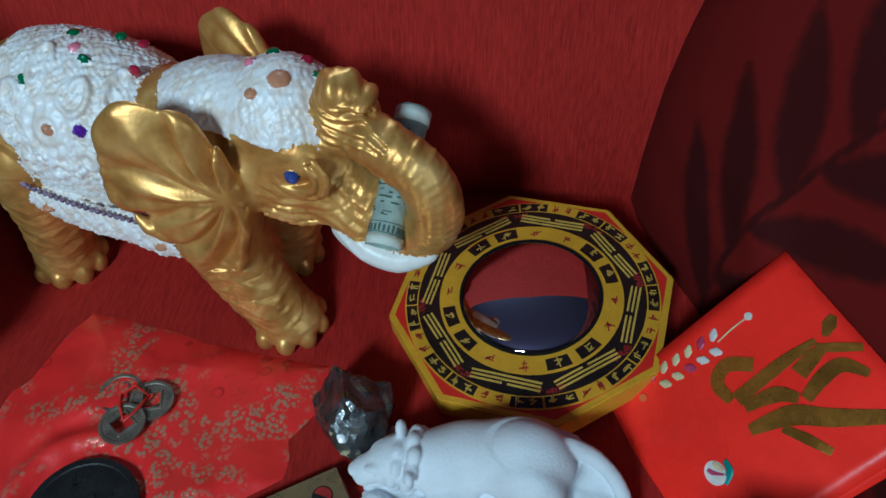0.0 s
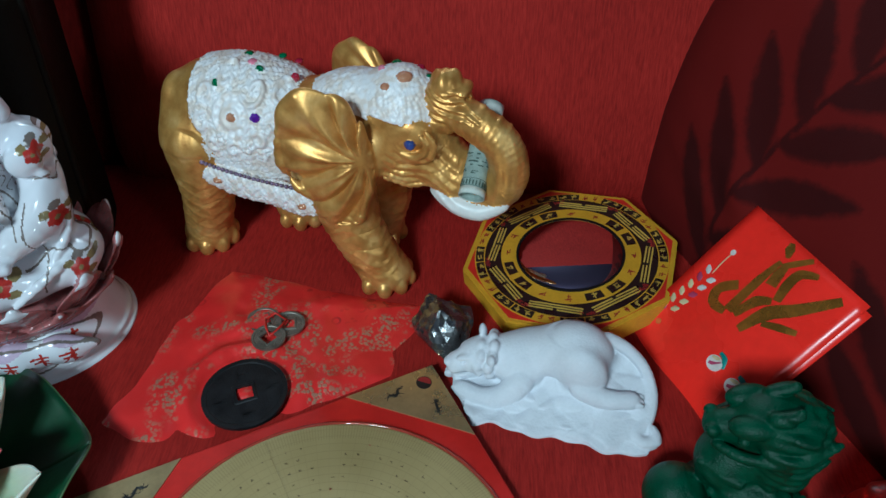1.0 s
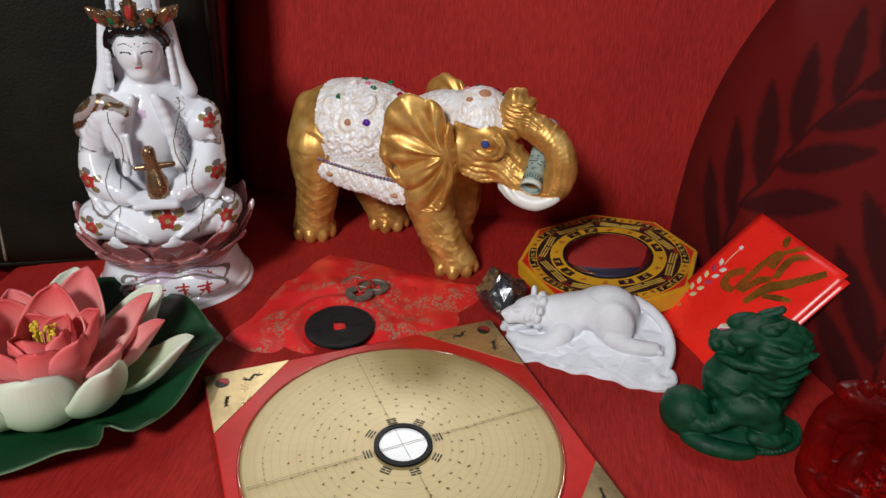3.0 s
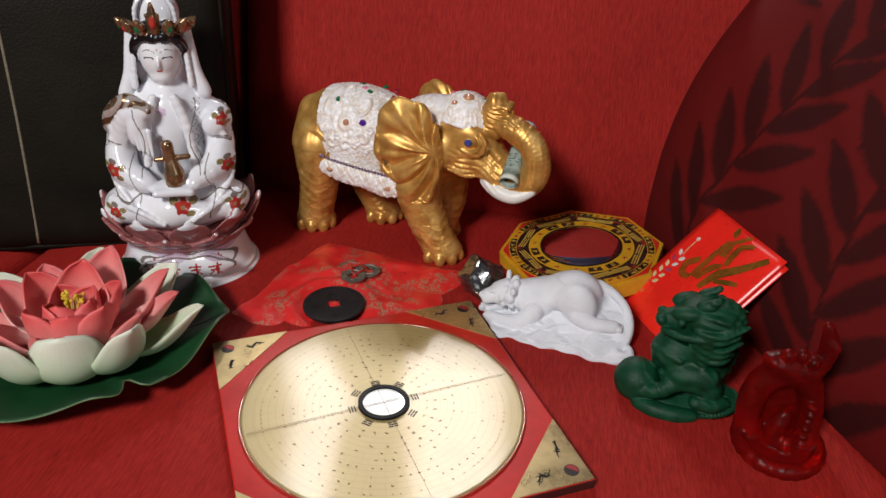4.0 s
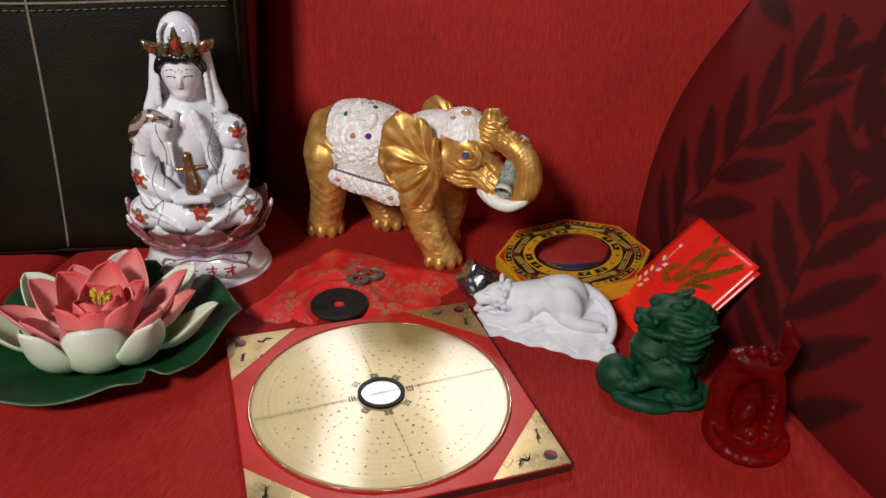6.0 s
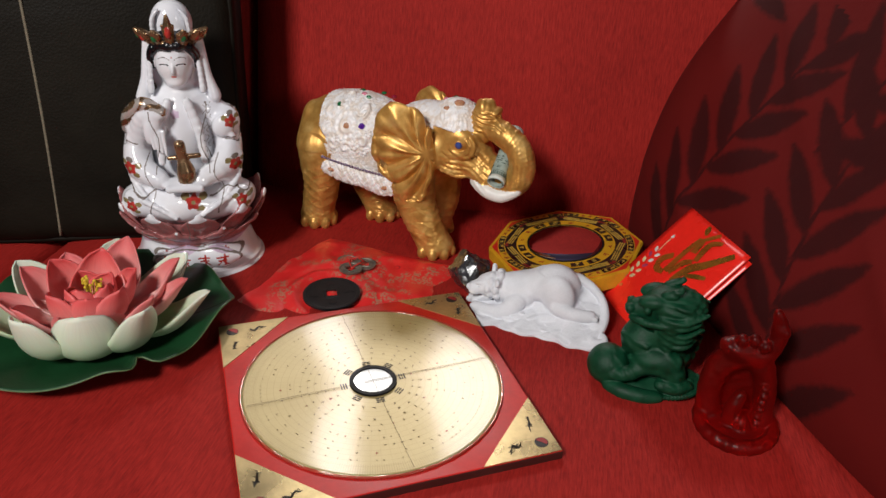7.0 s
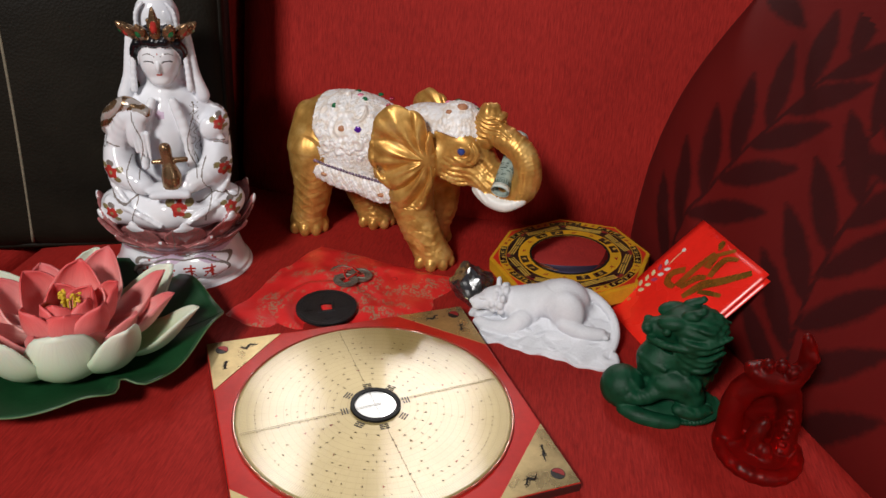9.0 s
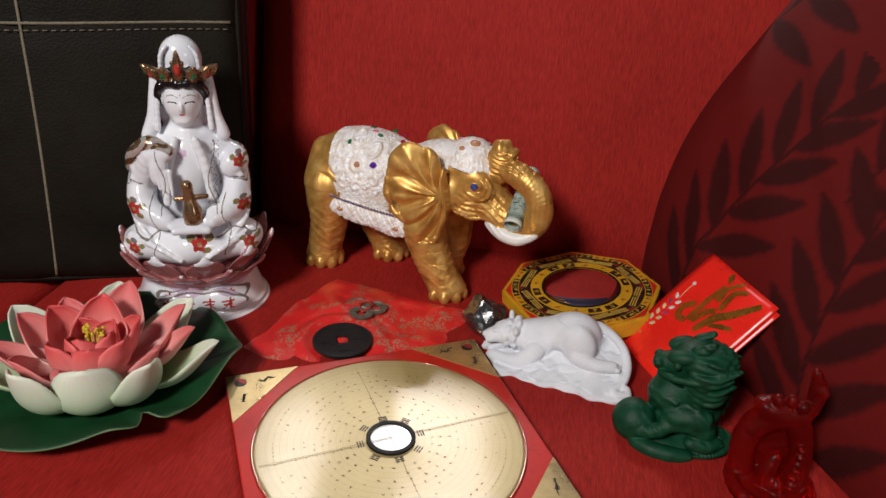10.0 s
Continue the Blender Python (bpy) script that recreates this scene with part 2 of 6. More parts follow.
M = {
    "fabric": fabric_red(), "leather": leather(), "print": pillow_print(), "gold": gold_paint(), "blanket": blanket_white(),
    "silk": silk(), "brass": dial_brass(), "porcelain": porcelain(),
    "thread": plain("pale_stitch_thread", (0.17, 0.145, 0.10), 0.8, vary=0.3, scale=300),
    "tusk": plain("white_tusk_paint", (0.78, 0.77, 0.74), 0.35, vary=0.06),
    "eye": plain("blue_glass_eye", (0.04, 0.07, 0.28), 0.1, vary=0.3, Coat_Weight=0.6),
    "green_gem": plain("green_gem", (0.010, 0.13, 0.045), 0.08, vary=0.4, scale=400, Coat_Weight=0.6),
    "red_gem": plain("red_gem", (0.30, 0.008, 0.035), 0.08, vary=0.4, scale=400, Coat_Weight=0.6),
    "purple_gem": plain("purple_gem", (0.10, 0.016, 0.36), 0.08, vary=0.3, scale=400, Coat_Weight=0.6),
    "pink_gem": plain("pink_gem", (0.70, 0.22, 0.32), 0.1, vary=0.2, scale=400, Coat_Weight=0.6),
    "amber_gem": plain("amber_gem", (0.50, 0.24, 0.13), 0.12, vary=0.2, scale=400, Coat_Weight=0.6),
    "bead": plain("lilac_bead_row", (0.20, 0.14, 0.22), 0.3, vary=0.6, scale=500),
    "lacquer": plain("red_lacquered_board", (0.50, 0.014, 0.010), 0.36, vary=0.18, scale=25, bump=0.08, Specular_IOR_Level=0.3, Coat_Weight=0.12),
    # board sides darkened: shade away from the rear lamps, put into the colour
    "board_side": plain("shaded_board_edge", (0.05, 0.010, 0.008), 0.5),
    "corner_brass": plain("printed_brass_corner", (0.52, 0.40, 0.20), 0.30, 0.75, 0.2, 40),
    "rim_gloss": plain("clear_glossy_rim", (0.34, 0.05, 0.03), 0.06, vary=0.2, Coat_Weight=0.8),
    "ink": plain("black_ink", (0.015, 0.013, 0.012), 0.5, vary=0.3),
    "ink_red": plain("red_ink", (0.30, 0.02, 0.02), 0.5, vary=0.3),
    "ink_brown": plain("brown_engraving", (0.17, 0.115, 0.05), 0.5, vary=0.4),
    "black_ring": plain("black_plastic_ring", (0.008, 0.008, 0.009), 0.55, vary=0.2, Specular_IOR_Level=0.2),
    "compass_face": plain("white_compass_face", (0.74, 0.76, 0.76), 0.25, vary=0.1, Coat_Weight=0.6),
    "tiger": plain("matt_white_plaster", (0.74, 0.755, 0.80), 0.85, vary=0.07, scale=60, bump=0.5, Specular_IOR_Level=0.2),
    "jade": plain("dark_green_resin", (0.0032, 0.044, 0.019), 0.48, vary=0.4, scale=110, bump=0.6, Specular_IOR_Level=0.25),
    "rock": plain("silvery_black_ore", (0.17, 0.175, 0.18), 0.24, 0.85, 0.5, 110, bump=0.3),
    "coin_black": plain("blackened_coin_metal", (0.022, 0.022, 0.024), 0.5, 0.5, 0.5, 90, bump=0.5),
    "coin_grey": plain("old_grey_coin_metal", (0.22, 0.20, 0.165), 0.45, 0.65, 0.45, 140, bump=0.5),
    "pad": plain("dark_green_leaf", (0.006, 0.045, 0.014), 0.42, vary=0.35, scale=30, bump=0.2),
    "pad_rim": plain("pale_leaf_rim", (0.09, 0.15, 0.06), 0.5),
    "petal_in": petal_glow("coral_petal", (0.76, 0.34, 0.31), (0.74, 0.10, 0.10)),
    "petal_mid": petal_glow("pink_petal", (0.76, 0.46, 0.42), (0.74, 0.17, 0.17)),
    "petal_out": petal_glow("pale_green_petal", (0.34, 0.49, 0.25), (0.74, 0.77, 0.64)),
    "stamen": plain("yellow_stamen", (0.72, 0.50, 0.04), 0.5),
    "envelope": plain("red_envelope_paper", (0.86, 0.022, 0.012), 0.28, vary=0.12, scale=20, bump=0.1),
    "foil": plain("gold_foil", (0.54, 0.25, 0.035), 0.28, 0.75, 0.35, 60, bump=0.35),
    "note": plain("grey_green_banknote", (0.30, 0.37, 0.33), 0.7, vary=0.3, scale=160),
    "note_pale": plain("pale_note_paper", (0.62, 0.66, 0.60), 0.7, vary=0.12, scale=200),
    "note_ink": plain("dark_green_note_ink", (0.07, 0.11, 0.09), 0.7),
    "bag_yellow": plain("yellow_painted_wood", (0.62, 0.34, 0.014), 0.4, vary=0.15, scale=60),
    "bag_red": plain("red_printed_card", (0.56, 0.020, 0.012), 0.35, vary=0.1),
    "bag_black": plain("black_printed_card", (0.014, 0.011, 0.010), 0.3, vary=0.3),
    "bag_gold": plain("gold_printed_line", (0.56, 0.38, 0.06), 0.4, vary=0.2),
    "hair": plain("glossy_black_glaze", (0.008, 0.008, 0.010), 0.15),
    "lustre": plain("gold_lustre_glaze", (0.30, 0.185, 0.10), 0.26, 0.75, 0.3, 90),
    "rose": plain("rose_glaze", (0.37, 0.135, 0.135), 0.15, vary=0.35, scale=120, Coat_Weight=0.3),
    "flower_red": plain("red_flower_glaze", (0.40, 0.035, 0.028), 0.15, vary=0.4, scale=200),
    "flower_leaf": plain("olive_leaf_glaze", (0.24, 0.19, 0.085), 0.15, vary=0.4, scale=200),
    "line": plain("grey_gold_glaze_line", (0.19, 0.16, 0.145), 0.2, vary=0.3),
    "pearl": plain("pearly_grey_lustre", (0.52, 0.47, 0.44), 0.18, 0.35, 0.2, 90),
    "lilac": plain("lilac_glaze", (0.58, 0.46, 0.60), 0.15, vary=0.2),
    "lip": plain("coral_lip_glaze", (0.50, 0.10, 0.08), 0.2),
    # unseen walls dimmed to cut bounce; ceiling tinted violet for the mirror's reflection
    "plaster": plain("dim_wall_paint", (0.12, 0.10, 0.08), 0.85, vary=0.05, scale=6, bump=0.2),
    "ceiling": plain("violet_ceiling_paint", (0.10, 0.085, 0.17), 0.9, vary=0.04, scale=5, bump=0.2),
    "floor": plain("brown_floor_boards", (0.16, 0.09, 0.05), 0.45, vary=0.3, scale=12),
    "fire_teal": plain("teal_print", (0.05, 0.27, 0.24), 0.4), "fire_pink": plain("pink_print", (0.42, 0.05, 0.13), 0.4),
    "fire_cream": plain("cream_print", (0.66, 0.55, 0.30), 0.4), "white_print": plain("white_print", (0.75, 0.70, 0.66), 0.4),
    "orange_print": plain("orange_print", (0.62, 0.14, 0.03), 0.4),
}


def red_resin():
    n = Nodes("translucent_red_resin")
    col = n.mix(n.noise(60, 3), (0.50, 0.018, 0.014), (0.62, 0.030, 0.024))
    n.bump(n.noise(220, 3), 0.4, 0.0010)
    return n.done(col, 0.36, 0, Transmission_Weight=0.93, IOR=1.24, Specular_IOR_Level=0.35)


def mirror_glass():
    n = Nodes("convex_mirror")
    return n.done((0.80, 0.80, 0.82), 0.03, 1.0)


M["resin"], M["mirror"] = red_resin(), mirror_glass()


# ---- mesh helpers ----
def part(name, bm, material, parent=None, label="", smooth=False):
    """Links a bmesh as one mesh object under a thing or a part."""
    me = bpy.data.meshes.new(name)
    bm.to_mesh(me)
    bm.free()
    for m in material if isinstance(material, (list, tuple)) else [material]:
        me.materials.append(m)
    if smooth:
        me.shade_smooth()
    ob = new(name, me)
    if parent:
        ob.parent = parent
    return tagged(ob, label) if label else ob


def thing(name, m, label, category, group="", kind=""):
    ob = new(name)
    ob.matrix_world = m
    ob.empty_display_size = 0.02
    return tagged(ob, label, category, group, kind)


def slab(bm, size, m=Matrix(), bevel=0.0, seg=2):
    """A bevelled block of that size, standing on its local z = 0."""
    made = bmesh.ops.create_cube(bm, size=1, matrix=m @ Matrix.Translation((0, 0, size[2] / 2)) @ Matrix.Diagonal((*size, 1)))
    if bevel:
        edges = list({e for v in made["verts"] for e in v.link_edges})
        bmesh.ops.bevel(bm, geom=edges, offset=bevel, segments=seg, affect="EDGES", profile=0.6)


def prism(bm, outline, z0, z1):
    """A solid with that plan outline, counter-clockwise, between two heights."""
    low = [bm.verts.new((x, y, z0)) for x, y in outline]
    top = [bm.verts.new((x, y, z1)) for x, y in outline]
    bm.faces.new(top)
    bm.faces.new(low[::-1])
    for i in range(len(low)):
        j = (i + 1) % len(low)
        bm.faces.new((low[i], low[j], top[j], top[i]))


def ring_of(n, r, turn=0.0):
    return [(r * math.cos(turn + math.tau * i / n), r * math.sin(turn + math.tau * i / n)) for i in range(n)]


def band(bm, r0, r1, z0, z1, n=96, a0=0.0, a1=math.tau):
    """A flat ring, or a stretch of one, with thickness."""
    full = abs(a1 - a0 - math.tau) < 1e-6
    rows = []
    for i in range(n if full else n + 1):
        a = a0 + (a1 - a0) * i / n
        c, s = math.cos(a), math.sin(a)
        rows.append([bm.verts.new((r * c, r * s, z)) for r, z in ((r0, z0), (r1, z0), (r1, z1), (r0, z1))])
    for i in range(n):
        p, q = rows[i], rows[(i + 1) % len(rows)]
        for k in range(4):
            bm.faces.new((p[k], q[k], q[(k + 1) % 4], p[(k + 1) % 4]))
    if not full:
        bm.faces.new(rows[0])
        bm.faces.new(rows[-1][::-1])


def lathe(bm, profile, n=48):
    """A turned form from (radius, height) pairs, from bottom to top."""
    rows = [[bm.verts.new((r * math.cos(math.tau * i / n), r * math.sin(math.tau * i / n), z)) for i in range(n)] for r, z in profile]
    for a, b in zip(rows, rows[1:]):
        for i in range(n):
            j = (i + 1) % n
            bm.faces.new((a[i], a[j], b[j], b[i]))
    bm.faces.new(rows[0][::-1])
    bm.faces.new(rows[-1])


def tube(bm, path, radius, n=8, taper=None):
    """A round cord along a path of points."""
    pts = [Vector(p) for p in path]
    rows = []
    for i, p in enumerate(pts):
        way = (pts[min(i + 1, len(pts) - 1)] - pts[max(i - 1, 0)]).normalized()
        side = way.orthogonal().normalized() if not rows else (old - way * old.dot(way)).normalized()
        old = side
        up = way.cross(side)
        r = radius if taper is None else radius * taper(i / (len(pts) - 1))
        rows.append([bm.verts.new(p + r * (math.cos(math.tau * k / n) * side + math.sin(math.tau * k / n) * up)) for k in range(n)])
    for a, b in zip(rows, rows[1:]):
        for k in range(n):
            j = (k + 1) % n
            bm.faces.new((a[k], a[j], b[j], b[k]))
    bm.faces.new(rows[0][::-1])
    bm.faces.new(rows[-1])


def sheet(nu, nv, place, thick=0.0):
    """A grid of quads through place(u, v), with uv; closed on both sides where it has thickness."""
    bm = bmesh.new()
    uv = bm.loops.layers.uv.new("UVMap")
    top = [[Vector(place(i / nu, j / nv)) for j in range(nv + 1)] for i in range(nu + 1)]

    def lay(points, flip):
        vs = [[bm.verts.new(p) for p in row] for row in points]
        for i in range(nu):
            for j in range(nv):
                ids = [(i, j), (i + 1, j), (i + 1, j + 1), (i, j + 1)]
                if flip:
                    ids.reverse()
                f = bm.faces.new([vs[a][b] for a, b in ids])
                for loop, (a, b) in zip(f.loops, ids):
                    loop[uv].uv = (a / nu, b / nv)
        return vs

    up = lay(top, False)
    if thick:
        under = []
        for i in range(nu + 1):
            row = []
            for j in range(nv + 1):
                du = top[min(i + 1, nu)][j] - top[max(i - 1, 0)][j]
                dv = top[i][min(j + 1, nv)] - top[i][max(j - 1, 0)]
                nrm = du.cross(dv)
                row.append(top[i][j] - thick * (nrm.normalized() if nrm.length > 1e-12 else Vector((0, 0, 1))))
            under.append(row)
        low = lay(under, True)
        rim = [(i, 0) for i in range(nu)] + [(nu, j) for j in range(nv)] + [(i, nv) for i in range(nu, 0, -1)] + [(0, j) for j in range(nv, 0, -1)]
        for (a, b), (c, d) in zip(rim, rim[1:] + rim[:1]):
            f = bm.faces.new((up[a][b], low[a][b], low[c][d], up[c][d]))
            for loop, (p, q) in zip(f.loops, ((a, b), (a, b), (c, d), (c, d))):
                loop[uv].uv = (p / nu, q / nv)
    return bm


def spread(pts, n):
    """Points evenly along a smooth curve through pts."""
    pts = [Vector(p) for p in pts]
    out = []
    for i in range(len(pts) - 1):
        a, b, c, d = pts[max(i - 1, 0)], pts[i], pts[i + 1], pts[min(i + 2, len(pts) - 1)]
        for k in range(n):
            t = k / n
            out.append(0.5 * (2 * b + (c - a) * t + (2 * a - 5 * b + 4 * c - d) * t * t + (3 * b - a - 3 * c + d) * t ** 3))
    return out + [pts[-1]]


# ---- modelling in clay: blended solids on a fine grid, skinned to one mesh ----
class Clay:
    def __init__(self, lo, hi, step):
        self.step, self.lo = step, np.array(lo, np.float32)
        self.axes = [np.arange(a, b + step, step, dtype=np.float32) for a, b in zip(lo, hi)]
        self.d = np.full([len(a) for a in self.axes], 0.05, np.float32)
        self.m = np.zeros(self.d.shape, np.int8)

    def cut(self, lo, hi, pad):
        sl = []
        for a, l, h in zip(self.axes, lo, hi):
            i, j = np.searchsorted(a, l - pad), np.searchsorted(a, h + pad)
            sl.append(slice(max(0, int(i)), max(1, int(j))))
        g = [self.axes[0][sl[0]][:, None, None], self.axes[1][sl[1]][None, :, None], self.axes[2][sl[2]][None, None, :]]
        return tuple(sl), g

    def blend(self, sl, d, k, mat):
        old = self.d[sl]
        self.m[sl] = np.where(d < old, mat, self.m[sl])
        if k:
            h = np.clip(0.5 + 0.5 * (old - d) / k, 0, 1)
            self.d[sl] = old * (1 - h) + d * h - k * h * (1 - h)
        else:
            self.d[sl] = np.minimum(old, d)

    def ball(self, c, r, turn=(0, 0, 0), k=0.004, mat=0, ripple=None, keep=None, carve=False):
        """An ellipsoid; ripple adds relief, keep limits it to where it is negative."""
        r = np.array((r,) * 3 if isinstance(r, (int, float)) else r, np.float32)
        rot = np.array(Euler([radians(a) for a in turn]).to_matrix(), np.float32)
        big = np.sqrt((rot ** 2) @ (r ** 2))
        sl, (x, y, z) = self.cut(np.array(c) - big, np.array(c) + big, k + 3 * self.step)
        x, y, z = x - c[0], y - c[1], z - c[2]
        p = [rot[0, i] * x + rot[1, i] * y + rot[2, i] * z for i in range(3)]
        k0 = np.sqrt(sum((a / b) ** 2 for a, b in zip(p, r)))
        k1 = np.sqrt(sum((a / b ** 2) ** 2 for a, b in zip(p, r))) + 1e-6
        d = k0 * (k0 - 1) / k1
        if ripple is not None:
            d = d + ripple(*p)
        if keep is not None:
            d = np.maximum(d, keep(x + c[0], y + c[1], z + c[2]))
        if carve:
            self.d[sl] = np.maximum(self.d[sl], -d)
        else:
            self.blend(sl, d, k, mat)

    def rod(self, a, b, ra, rb, k=0.004, mat=0, rings=0.0, pitch=0.004):
        a, b = np.array(a, np.float32), np.array(b, np.float32)
        m = max(ra, rb)
        sl, (x, y, z) = self.cut(np.minimum(a, b) - m, np.maximum(a, b) + m, k + 3 * self.step)
        ab = b - a
        n2 = float(ab @ ab) + 1e-12
        t = np.clip(((x - a[0]) * ab[0] + (y - a[1]) * ab[1] + (z - a[2]) * ab[2]) / n2, 0, 1)
        d = np.sqrt((x - a[0] - t * ab[0]) ** 2 + (y - a[1] - t * ab[1]) ** 2 + (z - a[2] - t * ab[2]) ** 2) - (ra + (rb - ra) * t)
        if rings:
            wob = 0.35 * np.sin(420 * x + 300 * y + 1.7) + 0.25 * np.sin(260 * y - 510 * x)
            d = d + rings * np.sin(t * np.sqrt(n2) * math.tau / pitch + 3 * wob)
        self.blend(sl, d, k, mat)

    def chain(self, pts, radii, k=0.004, mat=0, rings=0.0, pitch=0.004, n=4):
        path = spread(pts, n)
        rr = np.interp(np.linspace(0, len(radii) - 1, len(path)), range(len(radii)), radii)
        for i in range(len(path) - 1):
            self.rod(path[i], path[i + 1], float(rr[i]), float(rr[i + 1]), k if i == 0 else 0.0015, mat, rings, pitch)

    def crag(self, lo, hi, size, amount, seed):
        """Irregular roughness of about that size inside a box."""
        sl, (x, y, z) = self.cut(lo, hi, 0)
        rng = random.Random(seed)
        total = 0
        for _ in range(7):
            a = Vector((rng.gauss(0, 1), rng.gauss(0, 1), rng.gauss(0, 1))).normalized() * (math.tau / (size * rng.uniform(0.6, 1.6)))
            total = total + np.sin(a.x * x + a.y * y + a.z * z + rng.uniform(0, 6) + 1.5 * np.sin(a.y * 0.4 * x - a.x * 0.5 * y + a.z * 0.3 * z))
        self.d[sl] += (amount * total / 2.6).astype(np.float32)

    def wear(self, lo, hi, relief):
        """Adds relief(x, y, z) to the surface inside a box."""
        sl, g = self.cut(lo, hi, 0)
        self.d[sl] += relief(*g).astype(np.float32)

    def floor(self, z):
        sl, g = self.cut([a[0] for a in self.axes], [a[-1] for a in self.axes], 1)
        self.d = np.maximum(self.d, z - g[2])

    def mesh(self, name, mats, paint=None):
        d = self.d
        s = [slice(0, -1), slice(1, None)]
        inside = d < 0
        count = sum(inside[s[i], s[j], s[k]].astype(np.int8) for i in (0, 1) for j in (0, 1) for k in (0, 1))
        cell = np.argwhere((count > 0) & (count < 8))
        ids = np.full(count.shape, -1, np.int32)
        ids[tuple(cell.T)] = np.arange(len(cell))
        total, hits = np.zeros((len(cell), 3), np.float32), np.zeros(len(cell), np.float32)
        for ax in range(3):
            for u in (0, 1):
                for v in (0, 1):
                    off = np.zeros(3, int)
                    off[(ax + 1) % 3], off[(ax + 2) % 3] = u, v
                    p = cell + off
                    q = p.copy()
                    q[:, ax] += 1
                    da, db = d[tuple(p.T)], d[tuple(q.T)]
                    cross = (da < 0) != (db < 0)
                    t = np.where(cross, da / np.where(cross, da - db, 1), 0)
                    pos = np.tile(off.astype(np.float32), (len(cell), 1))
                    pos[:, ax] = t
                    total += pos * cross[:, None]
                    hits += cross
        verts = (cell + total / hits[:, None]) * self.step + self.lo
        faces = []
        for ax in range(3):
            b, c = (ax + 1) % 3, (ax + 2) % 3
            lo_, hi_ = [slice(None)] * 3, [slice(None)] * 3
            lo_[ax], hi_[ax] = slice(0, -1), slice(1, None)
            flip = inside[tuple(lo_)] != inside[tuple(hi_)]
            e = np.argwhere(flip)
            ok = np.ones(len(e), bool)
            for w in (b, c):
                ok &= (e[:, w] > 0) & (e[:, w] < d.shape[w] - 1)
            e = e[ok]
            first = inside[tuple(e.T)]
            quad = []
            for u, v in ((1, 1), (0, 1), (0, 0), (1, 0)):
                p = e.copy()
                p[:, b] -= u
                p[:, c] -= v
                quad.append(ids[tuple(p.T)])
            quad = np.stack(quad, 1)
            quad[~first] = quad[~first][:, ::-1]
            faces.append(quad)
        faces = np.concatenate(faces)
        near = np.clip(np.round((verts[faces].mean(1) - self.lo) / self.step).astype(int), 0, np.array(d.shape) - 1)
        kind = self.m[tuple(near.T)].astype(np.int32)
        if paint is not None:
            mid = verts[faces].mean(1)
            kind = paint(mid[:, 0], mid[:, 1], mid[:, 2], kind)
        me = bpy.data.meshes.new(name)
        me.vertices.add(len(verts))
        me.vertices.foreach_set("co", verts.astype(np.float32).ravel())
        me.loops.add(faces.size)
        me.loops.foreach_set("vertex_index", faces.astype(np.int32).ravel())
        me.polygons.add(len(faces))
        me.polygons.foreach_set("loop_start", np.arange(0, faces.size, 4, dtype=np.int32))
        for m in mats:
            me.materials.append(m)
        me.polygons.foreach_set("material_index", kind.astype(np.int32))
        me.update(calc_edges=True)
        me.validate()
        me.shade_smooth()
        return new(name, me)


# ---- the unseen room that closes the place ----
FLOOR = -0.43


def room():
    bm = bmesh.new()
    slab(bm, (5.2, 5.2, 0.1), Matrix.Translation((0, 0.2, FLOOR - 0.1)))
    tagged(part("floor", bm, M["floor"]), "dark brown wooden floor", "floor", kind="structure")
    bm = bmesh.new()
    slab(bm, (5.2, 5.2, 0.1), Matrix.Translation((0, 0.2, 2.0)))
    tagged(part("ceiling", bm, M["ceiling"]), "plain unseen ceiling, violet tint for the mirror reflection", "ceiling", kind="structure")
    for side, size, at in (("north", (5.0, 0.1, 2.43), (0, 2.75, FLOOR)), ("south", (5.0, 0.1, 2.43), (0, -2.35, FLOOR)),
                           ("east", (0.1, 5.0, 2.43), (2.55, 0.2, FLOOR)), ("west", (0.1, 5.0, 2.43), (-2.55, 0.2, FLOOR))):
        bm = bmesh.new()
        slab(bm, size, Matrix.Translation(at))
        tagged(part("wall_" + side, bm, M["plaster"]), "plain unseen room wall, dimmed to cut bounced light", "wall", kind="structure")


room()


# ---- the red sofa ----
BACK_FOOT, BACK_LEAN = 0.392, 0.20


def cushion_block(size, bulge, round_off, cuts=15):
    """A soft upholstered block, centred, its faces swelling a little."""
    bm = bmesh.new()
    bmesh.ops.create_cube(bm, size=1)
    bmesh.ops.subdivide_edges(bm, edges=bm.edges[:], cuts=cuts, use_grid_fill=True)
    half = Vector(size) / 2
    for v in bm.verts:
        p = Vector([math.sin(math.pi * c) for c in v.co])
        inner = Vector([half[i] - round_off for i in range(3)])
        q = Vector([max(-inner[i], min(inner[i], p[i] * half[i])) for i in range(3)])
        d = Vector([p[i] * half[i] for i in range(3)]) - q
        if d.length > 1e-9:
            d = d.normalized() * round_off if max(abs(p.x), abs(p.y), abs(p.z)) > 0.999 else d
        v.co = q + d
        v.co.z += bulge * p.z * (1 - p.x ** 2) * (1 - p.y ** 2)
    return bm


